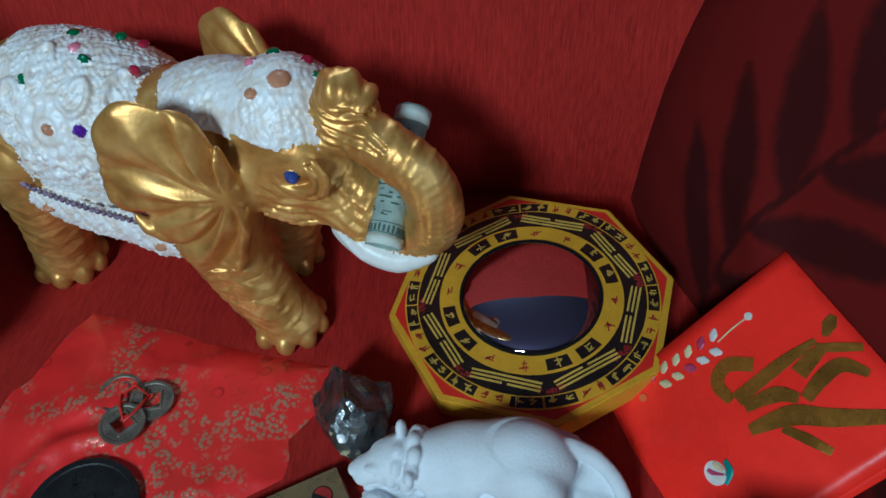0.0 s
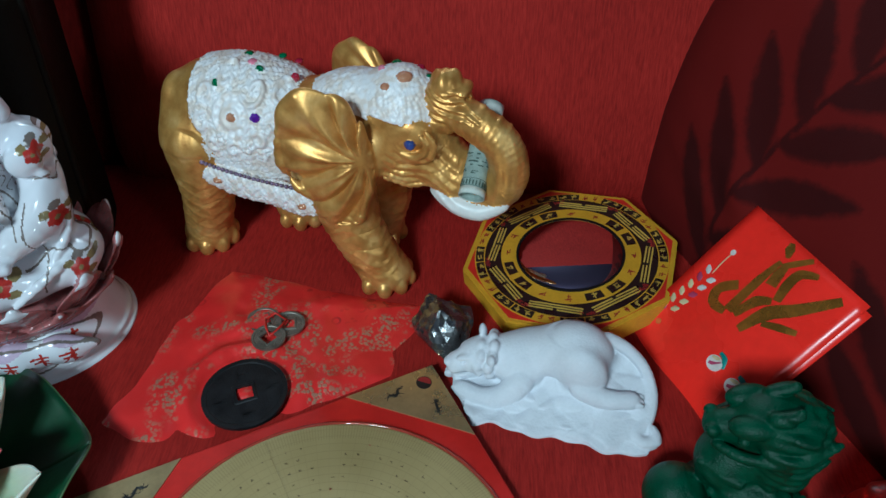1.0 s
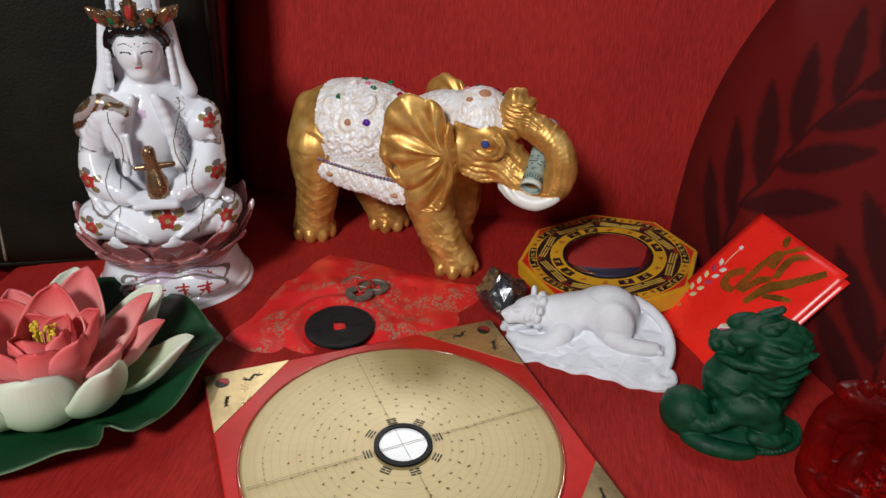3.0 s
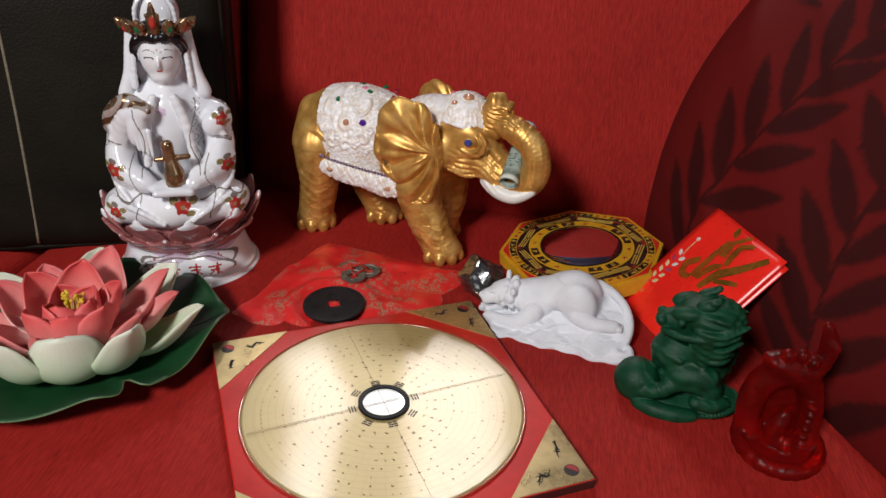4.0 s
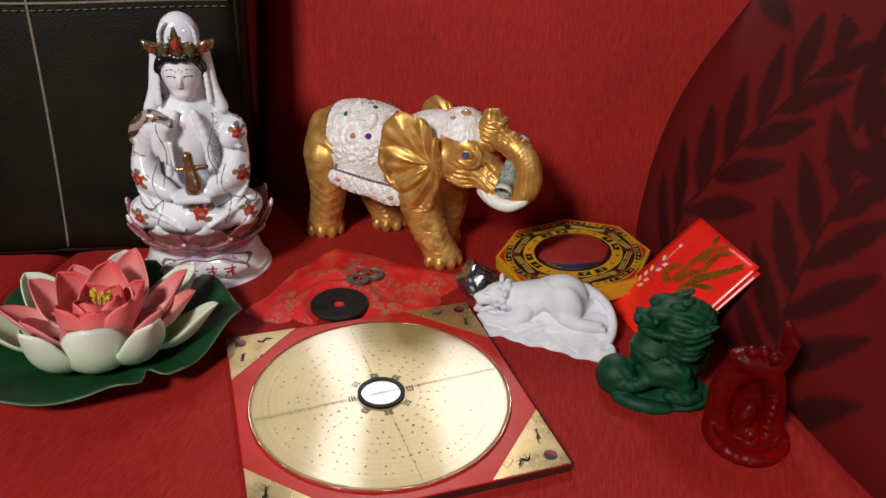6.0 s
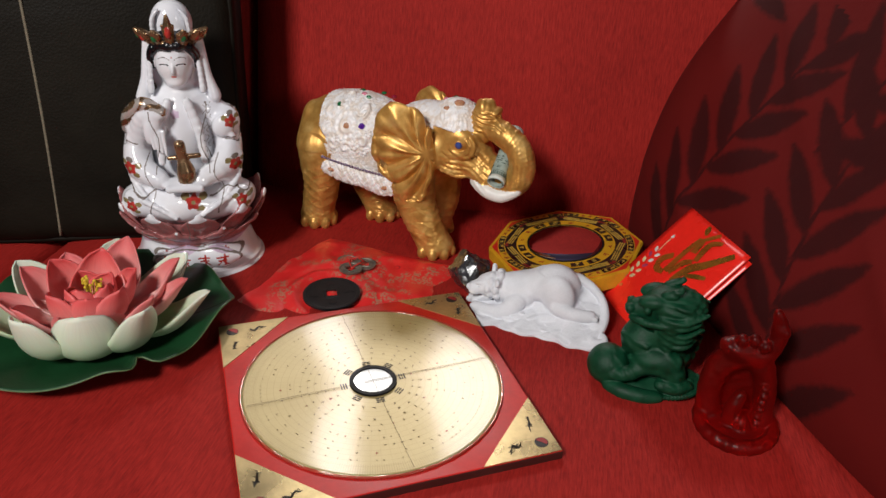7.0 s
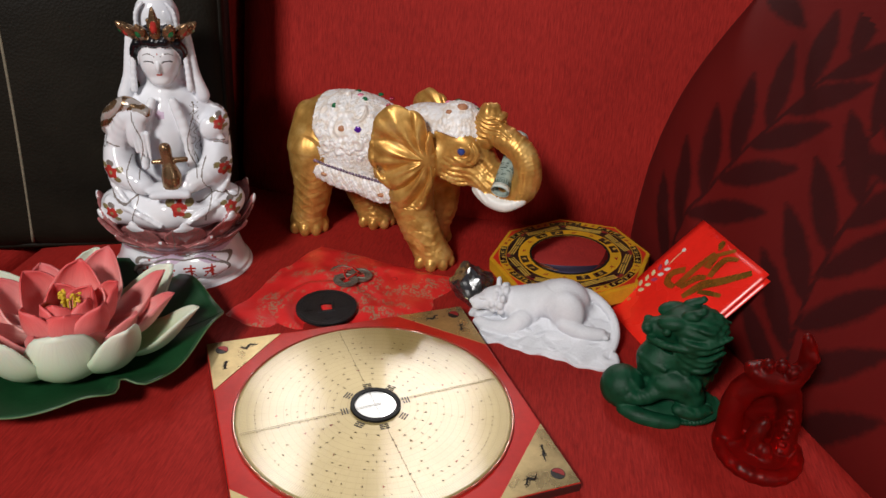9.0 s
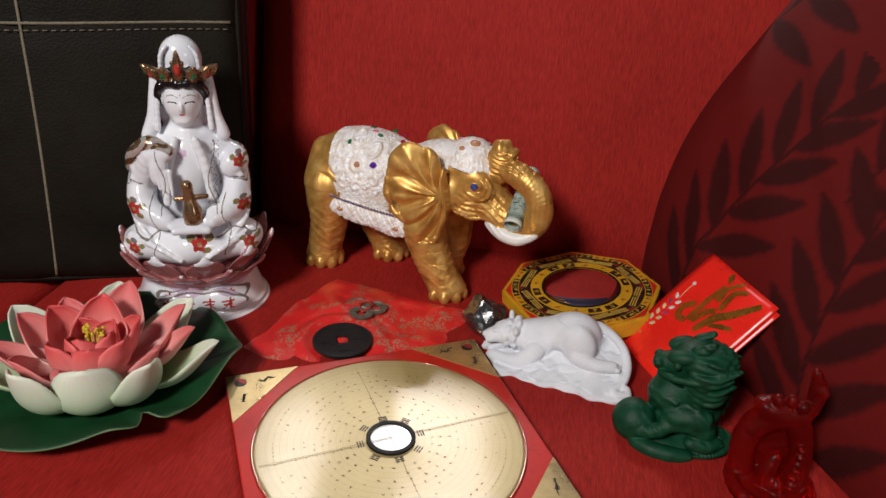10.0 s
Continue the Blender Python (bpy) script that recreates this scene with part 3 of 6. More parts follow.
def sofa():
    ob = thing("sofa", pose(0, 0, 0), "red chenille upholstered sofa holding the display", "sofa")
    seat = cushion_block((0.94, 0.74, 0.15), 0.004, 0.022)
    bmesh.ops.transform(seat, matrix=Matrix.Translation((0.045, 0.065, -0.0735)), verts=seat.verts)
    part("seat_cushion", seat, M["fabric"], ob, smooth=True)
    seat = cushion_block((0.68, 0.74, 0.15), 0.004, 0.022)
    bmesh.ops.transform(seat, matrix=Matrix.Translation((-0.768, 0.065, -0.0755)), verts=seat.verts)
    part("seat_cushion", seat, M["fabric"], ob, smooth=True)
    for x, w in ((0.13, 0.86), (-0.706, 0.80)):
        back = cushion_block((w, 0.36, 0.16), 0.012, 0.055)
        lean = math.degrees(math.atan(BACK_LEAN))
        bmesh.ops.transform(back, matrix=pose(x, BACK_FOOT + 0.084 + BACK_LEAN * 0.14, 0.132, 90 - lean, 0, 0), verts=back.verts)
        part("back_cushion", back, M["fabric"], ob, smooth=True)
    base = bmesh.new()
    slab(base, (1.66, 0.80, 0.24), Matrix.Translation((-0.27, 0.10, -0.395)), 0.02)
    part("base", base, M["fabric"], ob)
    frame_back = bmesh.new()
    slab(frame_back, (1.66, 0.10, 0.64), Matrix.Translation((-0.27, 0.66, -0.395)), 0.03)
    part("back_frame", frame_back, M["fabric"], ob)
    for x in (-1.03, 0.49):
        for y in (-0.22, 0.62):
            foot = bmesh.new()
            slab(foot, (0.05, 0.05, 0.036), Matrix.Translation((x, y, FLOOR)), 0.004)
            part("foot", foot, M["floor"], ob)


sofa()


def soft_square(hw, hh, thick, n=72, pinch=0.06, power=3.2):
    """A stuffed cushion: two bulging faces that meet in a seam; local x across, y up, z the thickness."""
    bm = bmesh.new()

    def at(u, v, side):
        a, b = 2 * u - 1, 2 * v - 1
        fat = (max(0.0, 1 - abs(a) ** power) * max(0.0, 1 - abs(b) ** (2 * power))) ** 0.5
        x = hw * a * (1 - pinch * (1 - b * b))
        y = hh * b * (1 - pinch * (1 - a * a))
        return x, y, side * thick * fat

    grid = {}
    for side in (1, -1):
        for i in range(n + 1):
            for j in range(n + 1):
                rim = i in (0, n) or j in (0, n)
                if rim and side < 0:
                    grid[side, i, j] = grid[1, i, j]
                else:
                    grid[side, i, j] = bm.verts.new(at(i / n, j / n, side))
        for i in range(n):
            for j in range(n):
                q = [grid[side, i, j], grid[side, i + 1, j], grid[side, i + 1, j + 1], grid[side, i, j + 1]]
                bm.faces.new(q if side > 0 else q[::-1])
    return bm, at


def frame_of(origin, across, up):
    """A matrix whose x runs across, y up and z out of the face."""
    x = Vector(across).normalized()
    z = x.cross(Vector(up)).normalized()
    y = z.cross(x)
    m = Matrix((x, y, z)).transposed().to_4x4()
    m.translation = origin
    return m


def leather_cushion():
    m = frame_of((-0.492, 0.284, 0.234), (0.94, 0.335, 0.0), (-0.03, 0.17, 0.98))
    ob = thing("leather_cushion", m, "dark brown leather cushion with pale stitched panel seams", "cushion")
    hw, hh, fat = 0.235, 0.245, 0.052
    bm = cushion_block((2 * hw, 2 * hh, 2 * fat), 0.012, 0.020, 56)
    sx, sy = 0.214, -0.002

    def face(x, y):
        a, b = x / hw, y / hh
        return fat + 0.012 * (1 - a * a) * (1 - b * b)
    for v in bm.verts:
        if v.co.z > fat * 0.8:
            for d in (v.co.x - sx * hw, v.co.y - sy * hh):
                v.co.z -= 0.003 * math.exp(-(d / 0.007) ** 2)
            v.co.z += 0.0015 * noise.noise(v.co * 14)
    part("cover", bm, M["leather"], ob, smooth=True)
    down = [(sx * hw + 0.003 * math.sin(6 * k / 60), hh * (-0.96 + 1.92 * k / 60)) for k in range(61)]
    over = [(hw * (-0.96 + 1.92 * k / 60), sy * hh + 0.002 * math.sin(8 * k / 60)) for k in range(61)]
    for line in (down, over):
        bm = bmesh.new()
        tube(bm, [(x, y, face(x, y) - 0.0016) for x, y in line], 0.0014, 6)
        if line is over:
            pts = [Vector((x, y - 0.006, face(x, y) + 0.0002)) for x, y in line]
            for a, b in zip(pts, pts[1:]):
                tube(bm, [a.lerp(b, 0.1), a.lerp(b, 0.7)], 0.0005, 5)
        part("seam_stitching", bm, M["thread"], ob, "pale stitched seam", smooth=True)
    bm = bmesh.new()
    e = 0.004
    rim = [(-hw + e, -hh + e), (hw - e, -hh + e), (hw - e, hh - e), (-hw + e, hh - e)]
    pts = []
    for (ax, ay), (bx, by) in zip(rim, rim[1:] + rim[:1]):
        pts += [(ax + (bx - ax) * k / 24, ay + (by - ay) * k / 24, fat - 0.010) for k in range(24)]
    tube(bm, pts + pts[:1], 0.0030, 8)
    part("piping", bm, M["leather"], ob, smooth=True)


leather_cushion()


def leaf_field(x, y):
    """How far a place of the cloth lies inside a printed leaf: fronds of slim leaves on curved stems."""
    best = -1.0
    for ox, oy, turn, n in ((-0.15, -0.24, 74, 7), (0.05, -0.25, 98, 6), (0.20, -0.20, 70, 5), (-0.03, -0.05, 60, 6),
                            (0.15, 0.00, 112, 6), (-0.24, 0.05, 36, 6), (-0.02, 0.15, 92, 4)):
        c, s = math.cos(radians(turn)), math.sin(radians(turn))
        px, py = (x - ox) * c + (y - oy) * s, -(x - ox) * s + (y - oy) * c
        if not (-0.06 < px < 0.30 and abs(py) < 0.12):
            continue
        stem = lambda q: 0.022 * math.sin(q * 11)
        best = max(best, 1 - abs(py - stem(px)) / 0.0018 if 0 < px < 0.040 * n else -1)
        for i in range(2 * n):
            bx = 0.012 + 0.020 * i
            side = 1 if i % 2 else -1
            by = stem(bx)
            a = side * radians(50 - 1.6 * i)
            qx, qy = (px - bx) * math.cos(a) + (py - by) * math.sin(a), -(px - bx) * math.sin(a) + (py - by) * math.cos(a)
            length = 0.098 - 0.0022 * i
            t = qx / length
            if 0 < t < 1:
                w = 0.0112 * (math.sin(math.pi * t ** 0.85)) ** 0.8
                best = max(best, min(1.0, (w - abs(qy - 0.004 * t * t * side)) / 0.006))
    return best


def leaf_pillow():
    n = Vector((-0.857, -0.360, 0.365)).normalized()
    across = Vector((0.387, -0.922, 0.0)).normalized()
    up = n.cross(across)
    m = frame_of(Vector((0.355, 0.218, 0.190)), across, up)
    ob = thing("throw_pillow", m, "large red throw pillow printed with dark leaf fronds", "pillow")
    bm, at = soft_square(0.275, 0.250, 0.075, 190, 0.03, 3.0)
    rng = random.Random(4)
    folds = [(rng.uniform(-0.2, 0.2), rng.uniform(-0.2, 0.2), rng.uniform(0, 3.1)) for _ in range(7)]
    for v in bm.verts:
        if v.co.z > 0:
            for fx, fy, fa in folds:
                d = (v.co.x - fx) * math.cos(fa) + (v.co.y - fy) * math.sin(fa)
                e = -(v.co.x - fx) * math.sin(fa) + (v.co.y - fy) * math.cos(fa)
                v.co.z += 0.0035 * math.exp(-(d / 0.012) ** 2 - (e / 0.09) ** 2) * min(1, v.co.z / 0.02)
    # the far, lower part is stuffed fullest and bulges towards the display
    for v in bm.verts:
        a, b = v.co.x / 0.275, v.co.y / 0.250
        if v.co.z > 0:
            v.co.z += 0.040 * math.exp(-((a + 0.92) / 0.33) ** 2 - ((b + 0.25) / 0.55) ** 2) * min(1, v.co.z / 0.012)
    layer = bm.verts.layers.float.new("leaf")
    for v in bm.verts:
        v[layer] = max(0.0, min(1.0, 0.5 + 0.5 * leaf_field(v.co.x, v.co.y)))
    part("cover", bm, M["print"], ob, smooth=True)


leaf_pillow()


# ---- gilded elephant ----
def elephant():
    c = Clay((-0.125, -0.062, -0.004), (0.185, 0.062, 0.178), 0.0008)
    GOLD, WHITE, TUSK, EYE, GREEN, RED, VIOLET, PINK, AMBER, BEAD = range(10)
    # body, rump and shoulders
    c.ball((-0.030, 0, 0.098), (0.070, 0.037, 0.0465), k=0)
    c.ball((-0.062, 0, 0.090), (0.0340, 0.034, 0.046), k=0.012)
    c.ball((-0.080, -0.010, 0.098), (0.0115, 0.020, 0.034), (0, -8, 0), k=0.006)
    c.ball((0.030, 0, 0.096), (0.036, 0.034, 0.045), k=0.012)
    c.ball((-0.084, 0, 0.076), (0.012, 0.014, 0.026), k=0.010)
    c.chain([(-0.088, -0.004, 0.106), (-0.096, -0.009, 0.086), (-0.096, -0.014, 0.068), (-0.090, -0.016, 0.054)], [0.005, 0.0048, 0.0042, 0.0065], k=0.003)
    # legs, creased, with toes
    legs = (((-0.066, -0.020, 0.088), (-0.066, -0.024, 0.048), (-0.0725, -0.025, 0.012)), ((-0.050, 0.020, 0.080), (-0.040, 0.024, 0.048), (-0.018, 0.024, 0.012)),
            ((0.040, -0.020, 0.090), (0.053, -0.025, 0.048), (0.0745, -0.025, 0.012)), ((0.052, 0.020, 0.088), (0.058, 0.022, 0.046), (0.050, 0.022, 0.012)))
    for top, knee, foot in legs:
        c.chain([top, knee, foot], [0.0265, 0.0192, 0.0166], k=0.012, rings=0.00022, pitch=0.0075, n=5)
        c.ball((foot[0] + 0.001, foot[1], 0.010), (0.0196, 0.0185, 0.0125), k=0.004)
        for a in (-110, -70, -30, 10, 50):
            c.ball((foot[0] + 0.0176 * math.cos(radians(a)), foot[1] + 0.0166 * math.sin(radians(a)), 0.0060), (0.0056, 0.0056, 0.0072), k=0.0010)
    # head, cheeks, jaw
    c.ball((0.082, 0, 0.119), (0.0325, 0.0290, 0.0365), k=0.012)
    c.ball((0.096, 0, 0.108), (0.024, 0.0245, 0.022), k=0.008)
    c.rod((0.098, 0, 0.106), (0.124, -0.005, 0.0885), 0.0200, 0.0135, k=0.008)
    for s in (-1, 1):
        c.rod((0.090, s * 0.012, 0.108), (0.124, s * 0.0125 - 0.004, 0.0900), 0.0125, 0.0085, k=0.005)
    for s in (-1, 1):
        c.ball((0.094, s * 0.0185, 0.126), (0.016, 0.0100, 0.0125), k=0.005)
        c.ball((0.072, s * 0.024, 0.108), (0.014, 0.008, 0.016), k=0.006)
    # trunk: out from the mouth, up and back over to the brow
    c.chain([(0.110, -0.004, 0.102), (0.134, -0.008, 0.090), (0.152, -0.011, 0.0905), (0.1595, -0.013, 0.107), (0.1540, -0.014, 0.1255),
             (0.1390, -0.013, 0.1355), (0.1240, -0.009, 0.1400), (0.1205, -0.006, 0.1490)],
            [0.0165, 0.0142, 0.0132, 0.0122, 0.0114, 0.0110, 0.0106, 0.0104], k=0.006, rings=0.00085, pitch=0.0058, n=6)
    c.rod((0.1130, -0.006, 0.134), (0.1150, -0.006, 0.1540), 0.0118, 0.0118, k=0.002, rings=0.0008, pitch=0.0046)
    c.ball((0.1160, -0.006, 0.1490), (0.0138, 0.0120, 0.0150), (0, 8, 0), k=0.001, ripple=lambda a, b, d: 0.0007 * np.sin(1250 * d + 200 * a) + 0 * b, keep=lambda x, y, z: z - 0.1565 - 0.16 * (x - 0.12) + 0 * y)
    c.ball((0.1260, -0.006, 0.1545), (0.0055, 0.0095, 0.0042), (0, -14, 0), k=0.001)
    for s in (-1, 1):
        c.ball((0.1305, -0.006 + s * 0.0042, 0.1510), (0.0030, 0.0022, 0.0026), carve=True)
    c.wear((0.100, -0.024, 0.141), (0.142, 0.012, 0.1545), lambda x, y, z: 0.0007 * np.sin(1500 * z + 300 * x + 2 * np.sin(260 * x + 200 * y)))
    # rungs across the hollow side of the trunk
    for t in range(9):
        a = radians(8 + 15 * t)
        c.ball((0.1410 + 0.0252 * math.cos(a), -0.0135, 0.1090 + 0.0325 * math.sin(a)), (0.0026, 0.0080, 0.0046), (0, -math.degrees(a) + 90, 0), k=0.0010)
    # tusks
    for s in (-1, 1):
        c.chain([(0.114, s * 0.0135 - 0.004, 0.0870), (0.128, s * 0.0165 - 0.005, 0.0800), (0.144, s * 0.0155 - 0.007, 0.0785), (0.1590, s * 0.0125 - 0.008, 0.0850)],
                [0.0060, 0.0064, 0.0060, 0.0036], k=0.001, mat=TUSK)

    # ears: fans with folds that run out from the root
    def folds(root, amp):
        def f(px, py, pz):
            a = np.arctan2(pz - root[1], px - root[0] + 0 * pz)
            r = np.sqrt((px - root[0]) ** 2 + (pz - root[1]) ** 2)
            return amp * np.sin(a * 13 + 1.2 * np.sin(a * 3)) * np.clip(r / 0.03, 0, 1) * np.clip(1.5 - r / 0.045, 0.2, 1) + 0 * py
        return f
    c.ball((0.0450, -0.0420, 0.1205), (0.0290, 0.0070, 0.0400), (0, -14, 14), k=0.003)
    c.ball((0.0570, -0.0385, 0.0945), (0.0185, 0.0062, 0.0300), (0, 12, 14), k=0.008)
    c.ball((0.0380, 0.0360, 0.1245), (0.0275, 0.0066, 0.0295), (0, -14, -16), k=0.003, ripple=folds((0.026, 0.0), 0.0012))
    for pts in (((0.032, -0.0465, 0.154), (0.018, -0.0490, 0.128), (0.019, -0.0485, 0.100), (0.036, -0.0465, 0.080)),):
        c.chain(pts, [0.0020, 0.0028, 0.0028, 0.0020], k=0.003)
    sl, (x, y, z) = c.cut((0.010, -0.062, 0.062), (0.076, -0.033, 0.162), 0)
    r, a = np.sqrt((x - 0.0715) ** 2 + (z - 0.1125) ** 2), np.mod(np.arctan2(z - 0.1125, x - 0.0715), math.tau)
    deep = np.clip((r - 0.004) / 0.014, 0, 1) * np.clip((0.070 - r) / 0.026, 0.2, 1) * np.clip((-0.0335 - y) / 0.003, 0, 1)
    pleat = 1.5 * np.abs(np.sin(a * 5.4 + 0.9 * np.sin(a * 2.3 + 70 * r) + 14 * r)) - 0.8 + 0.25 * np.sin(a * 19 + 40 * r)
    c.d[sl] -= (0.0034 * pleat * deep).astype(np.float32)
    # saddle cloth and brow cloth, in relief
    mx, mz = -0.0255, 0.1225

    def relief(x, y, z):
        r = np.sqrt((x - mx) ** 2 + (z - mz) ** 2)
        a = np.arctan2(z - mz, x - mx)
        disc = np.cos(r * math.tau / 0.0066) * 0.9 + 0.6 * np.cos(12 * a) * (r > 0.0085) * (r < 0.0125)
        v = 0.044 * np.arctan2(y + 0 * x, z - 0.090)
        pebble = np.sin(1750 * x + 1.7 * np.sin(620 * v + 1)) * np.sin(1750 * v + 1.7 * np.sin(540 * x)) + 0.6 * np.sin(950 * x - 800 * v + 2 * np.sin(400 * v)) * np.sin(720 * v + 500 * x)
        return -0.00060 * (np.where(r < 0.0140, disc, pebble)) + 0 * y

    def saddle_keep(x, y, z):
        low = 0.0665 - 0.065 * (x + 0.05)
        left = -0.0575 - 0.006 * np.clip((z - 0.11) / 0.03, 0, 1)
        return np.maximum(np.maximum(low - z, x - 0.034 - 0.016 * np.clip((z - 0.12) / 0.02, 0, 1)), left - x) + 0 * y
    c.ball((-0.030, 0, 0.0985), (0.0735, 0.0400, 0.0495), k=0, mat=WHITE, ripple=lambda a, b, d: relief(a - 0.030, b, d + 0.0985), keep=saddle_keep)
    c.ball((-0.060, 0, 0.093), (0.036, 0.0380, 0.0495), k=0.002, mat=WHITE, ripple=lambda a, b, d: relief(a - 0.060, b, d + 0.093), keep=saddle_keep)
    # scrolls and small blossoms standing out of the cloth
    def on_cloth(x, z, up=0.0):
        inside = 1 - ((x + 0.030) / 0.0735) ** 2 - ((z - 0.0985) / 0.0495) ** 2
        return (x, -0.0400 * math.sqrt(max(0.03, inside)) - up, z)

    def scroll(x, z, size, start, sweep, thick):
        pts = []
        for i in range(7):
            t = i / 6
            a = radians(start + sweep * t)
            q = size * (1 - 0.72 * t)
            pts.append(on_cloth(x + q * math.cos(a), z + q * math.sin(a)))
        c.chain(pts, [thick * 0.6, thick, thick, thick * 0.5], k=0.0010, mat=WHITE, n=2)
    for x, z, size, start, sweep in ((-0.012, 0.1370, 0.0090, 200, 330), (0.006, 0.1380, 0.0080, 330, -320), (-0.034, 0.1420, 0.0075, 20, 320), (-0.046, 0.1320, 0.0075, 250, -330),
                                     (0.010, 0.1240, 0.0065, 100, -300), (-0.048, 0.1150, 0.0070, 80, 320), (-0.006, 0.1090, 0.0060, 150, -320), (-0.024, 0.1010, 0.0060, 30, 320),
                                     (0.008, 0.1080, 0.0055, 200, 320), (-0.040, 0.1030, 0.0055, 300, -320)):
        scroll(x, z, size, start, sweep, 0.0015)
    for x, z in ((-0.032, 0.1080), (-0.014, 0.1030), (0.000, 0.1170), (-0.050, 0.1235), (0.014, 0.1160), (-0.003, 0.0995), (0.012, 0.0985)):
        for i in range(5):
            c.ball(on_cloth(x + 0.0026 * math.cos(1.257 * i), z + 0.0026 * math.sin(1.257 * i), 0.0004), (0.0017, 0.0012, 0.0017), k=0.0004, mat=WHITE)
    # hanging border of the cloth
    net = lambda a, b, d: -0.0006 * (np.sin(1600 * a + 1.5 * np.sin(500 * d)) * np.sin(1500 * d + 1.5 * np.sin(450 * a)) + 0.7 * np.cos(math.tau * a / 0.0098) * np.cos(math.tau * d / 0.0090)) + 0 * b
    c.ball((0.0120, -0.0395, 0.0705), (0.0270, 0.0042, 0.0120), (0, 6, -3), k=0.002, mat=WHITE, ripple=net)
    c.ball((-0.0230, -0.0405, 0.0735), (0.0350, 0.0042, 0.0105), (0, 5, -2), k=0.002, mat=WHITE, ripple=net)
    c.ball((0.083, 0, 0.1205), (0.0338, 0.0305, 0.0385), k=0, mat=WHITE, ripple=lambda a, b, d: 0.7 * relief(a + 0.083, b, d + 0.1205),
           keep=lambda x, y, z: np.maximum(np.maximum(0.1345 - z - 0.12 * (x - 0.09), x - 0.1165), 0.052 - x) + 0 * y)
    c.ball((0.056, 0, 0.1165), (0.046, 0.0285, 0.0355), (0, -4, 0), k=0.005, mat=WHITE, ripple=lambda a, b, d: 0.7 * relief(a + 0.056, b, d + 0.1165), keep=lambda x, y, z: np.maximum(np.maximum(0.1340 - z, x - 0.100), 0.020 - x) + 0 * y)
    # brow ridge, lids, wrinkles of the face
    for k, rr in enumerate((0.0105, 0.0150)):
        arc = [(0.0985 + rr * math.cos(a), -0.0275 + 0.0015 * k, 0.1225 + 0.85 * rr * math.sin(a)) for a in [radians(v) for v in range(-170, 51, 44)]]
        c.chain(arc, [0.0012, 0.0020, 0.0022, 0.0020, 0.0012], k=0.0015)
    for k in range(5):
        pts = [(0.072 + 0.002 * k, -0.0285, 0.112 - 0.0045 * k), (0.088 + 0.002 * k, -0.0270 + 0.0008 * k, 0.1085 - 0.0048 * k), (0.106 + 0.002 * k, -0.0225 + 0.001 * k, 0.112 - 0.0050 * k)]
        c.chain(pts, [0.0010, 0.0020, 0.0010], k=0.002)
    c.wear((0.080, -0.036, 0.078), (0.128, 0.04, 0.116), lambda x, y, z: 0.0003 * np.sin(1000 * (z + 0.35 * x) + 3 * np.sin(160 * x) + 90 * y))
    c.crag((-0.11, -0.06, 0.0), (0.11, 0.06, 0.072), 0.011, 0.00016, 3)
    c.wear((-0.11, -0.06, 0.014), (0.11, 0.06, 0.070), lambda x, y, z: -0.00035 * np.clip(np.abs(np.sin(330 * z + 1.6 * np.sin(140 * x + 70 * y) + 60 * y)) * 4 - 3, 0, 1) + 0.0006 * np.clip(1 - 7 * np.abs(np.sin(260 * z + 2.0 * np.sin(110 * x - 90 * y) + 1.0)), 0, 1))
    c.wear((0.080, -0.036, 0.085), (0.128, 0.045, 0.122), lambda x, y, z: 0.0005 * np.clip(1 - 5 * np.abs(np.sin(330 * np.sqrt((x - 0.098) ** 2 + 1.3 * (z - 0.124) ** 2) + 0.5 * np.sin(200 * x))), 0, 1) + 0 * y)
    c.ball((0.0985, -0.0290, 0.1228), (0.0034, 0.0024, 0.0034), k=0, mat=EYE)
    c.ball((0.0985, 0.0290, 0.1228), (0.0040, 0.0026, 0.0038), k=0, mat=EYE)

    # glass gems, pressed into the cloth
    def gem(x, z, mat, r=0.0030, y=None):
        flat = y is None
        if flat:
            inside = 1 - ((x + 0.030) / 0.0735) ** 2 - ((z - 0.0985) / 0.0495) ** 2
            y = -0.0400 * math.sqrt(max(0.02, inside)) + 0.0002
        c.ball((x, y, z), (r, r * 0.62, r) if flat else (r, r, r * 0.55), k=0, mat=mat)
    gem(-0.0085, 0.1235, VIOLET, 0.0034)
    gem(mx, mz - 0.0005, AMBER, 0.0030)
    for x, z, mat in ((-0.014, 0.1455, GREEN), (0.010, 0.1425, RED), (-0.040, 0.1385, GREEN)):
        gem(x, z, mat)
    for x, z, y, mat in ((-0.022, 0.1475, -0.004, PINK), (-0.030, 0.1475, 0.006, GREEN), (0.004, 0.1445, 0.012, RED), (-0.008, 0.1465, 0.012, GREEN)):
        gem(x, z, mat, 0.0030, y)
    for x, y, mat, r in ((0.062, -0.014, GREEN, 0.0030), (0.076, 0.010, GREEN, 0.0034), (0.070, 0.000, PINK, 0.0030), (0.088, -0.008, AMBER, 0.0050),
                         (0.104, -0.008, RED, 0.0030), (0.078, -0.016, AMBER, 0.0030), (0.092, 0.010, RED, 0.0030), (0.100, 0.004, GREEN, 0.0028)):
        z = 0.1205 + 0.0385 * math.sqrt(max(0.05, 1 - ((x - 0.083) / 0.0338) ** 2 - (y / 0.0305) ** 2))
        gem(x, z, mat, r, y)
    for x, z in ((-0.040, 0.0755), (0.024, 0.0685)):
        gem(x, z, AMBER, 0.0034, -0.0432)
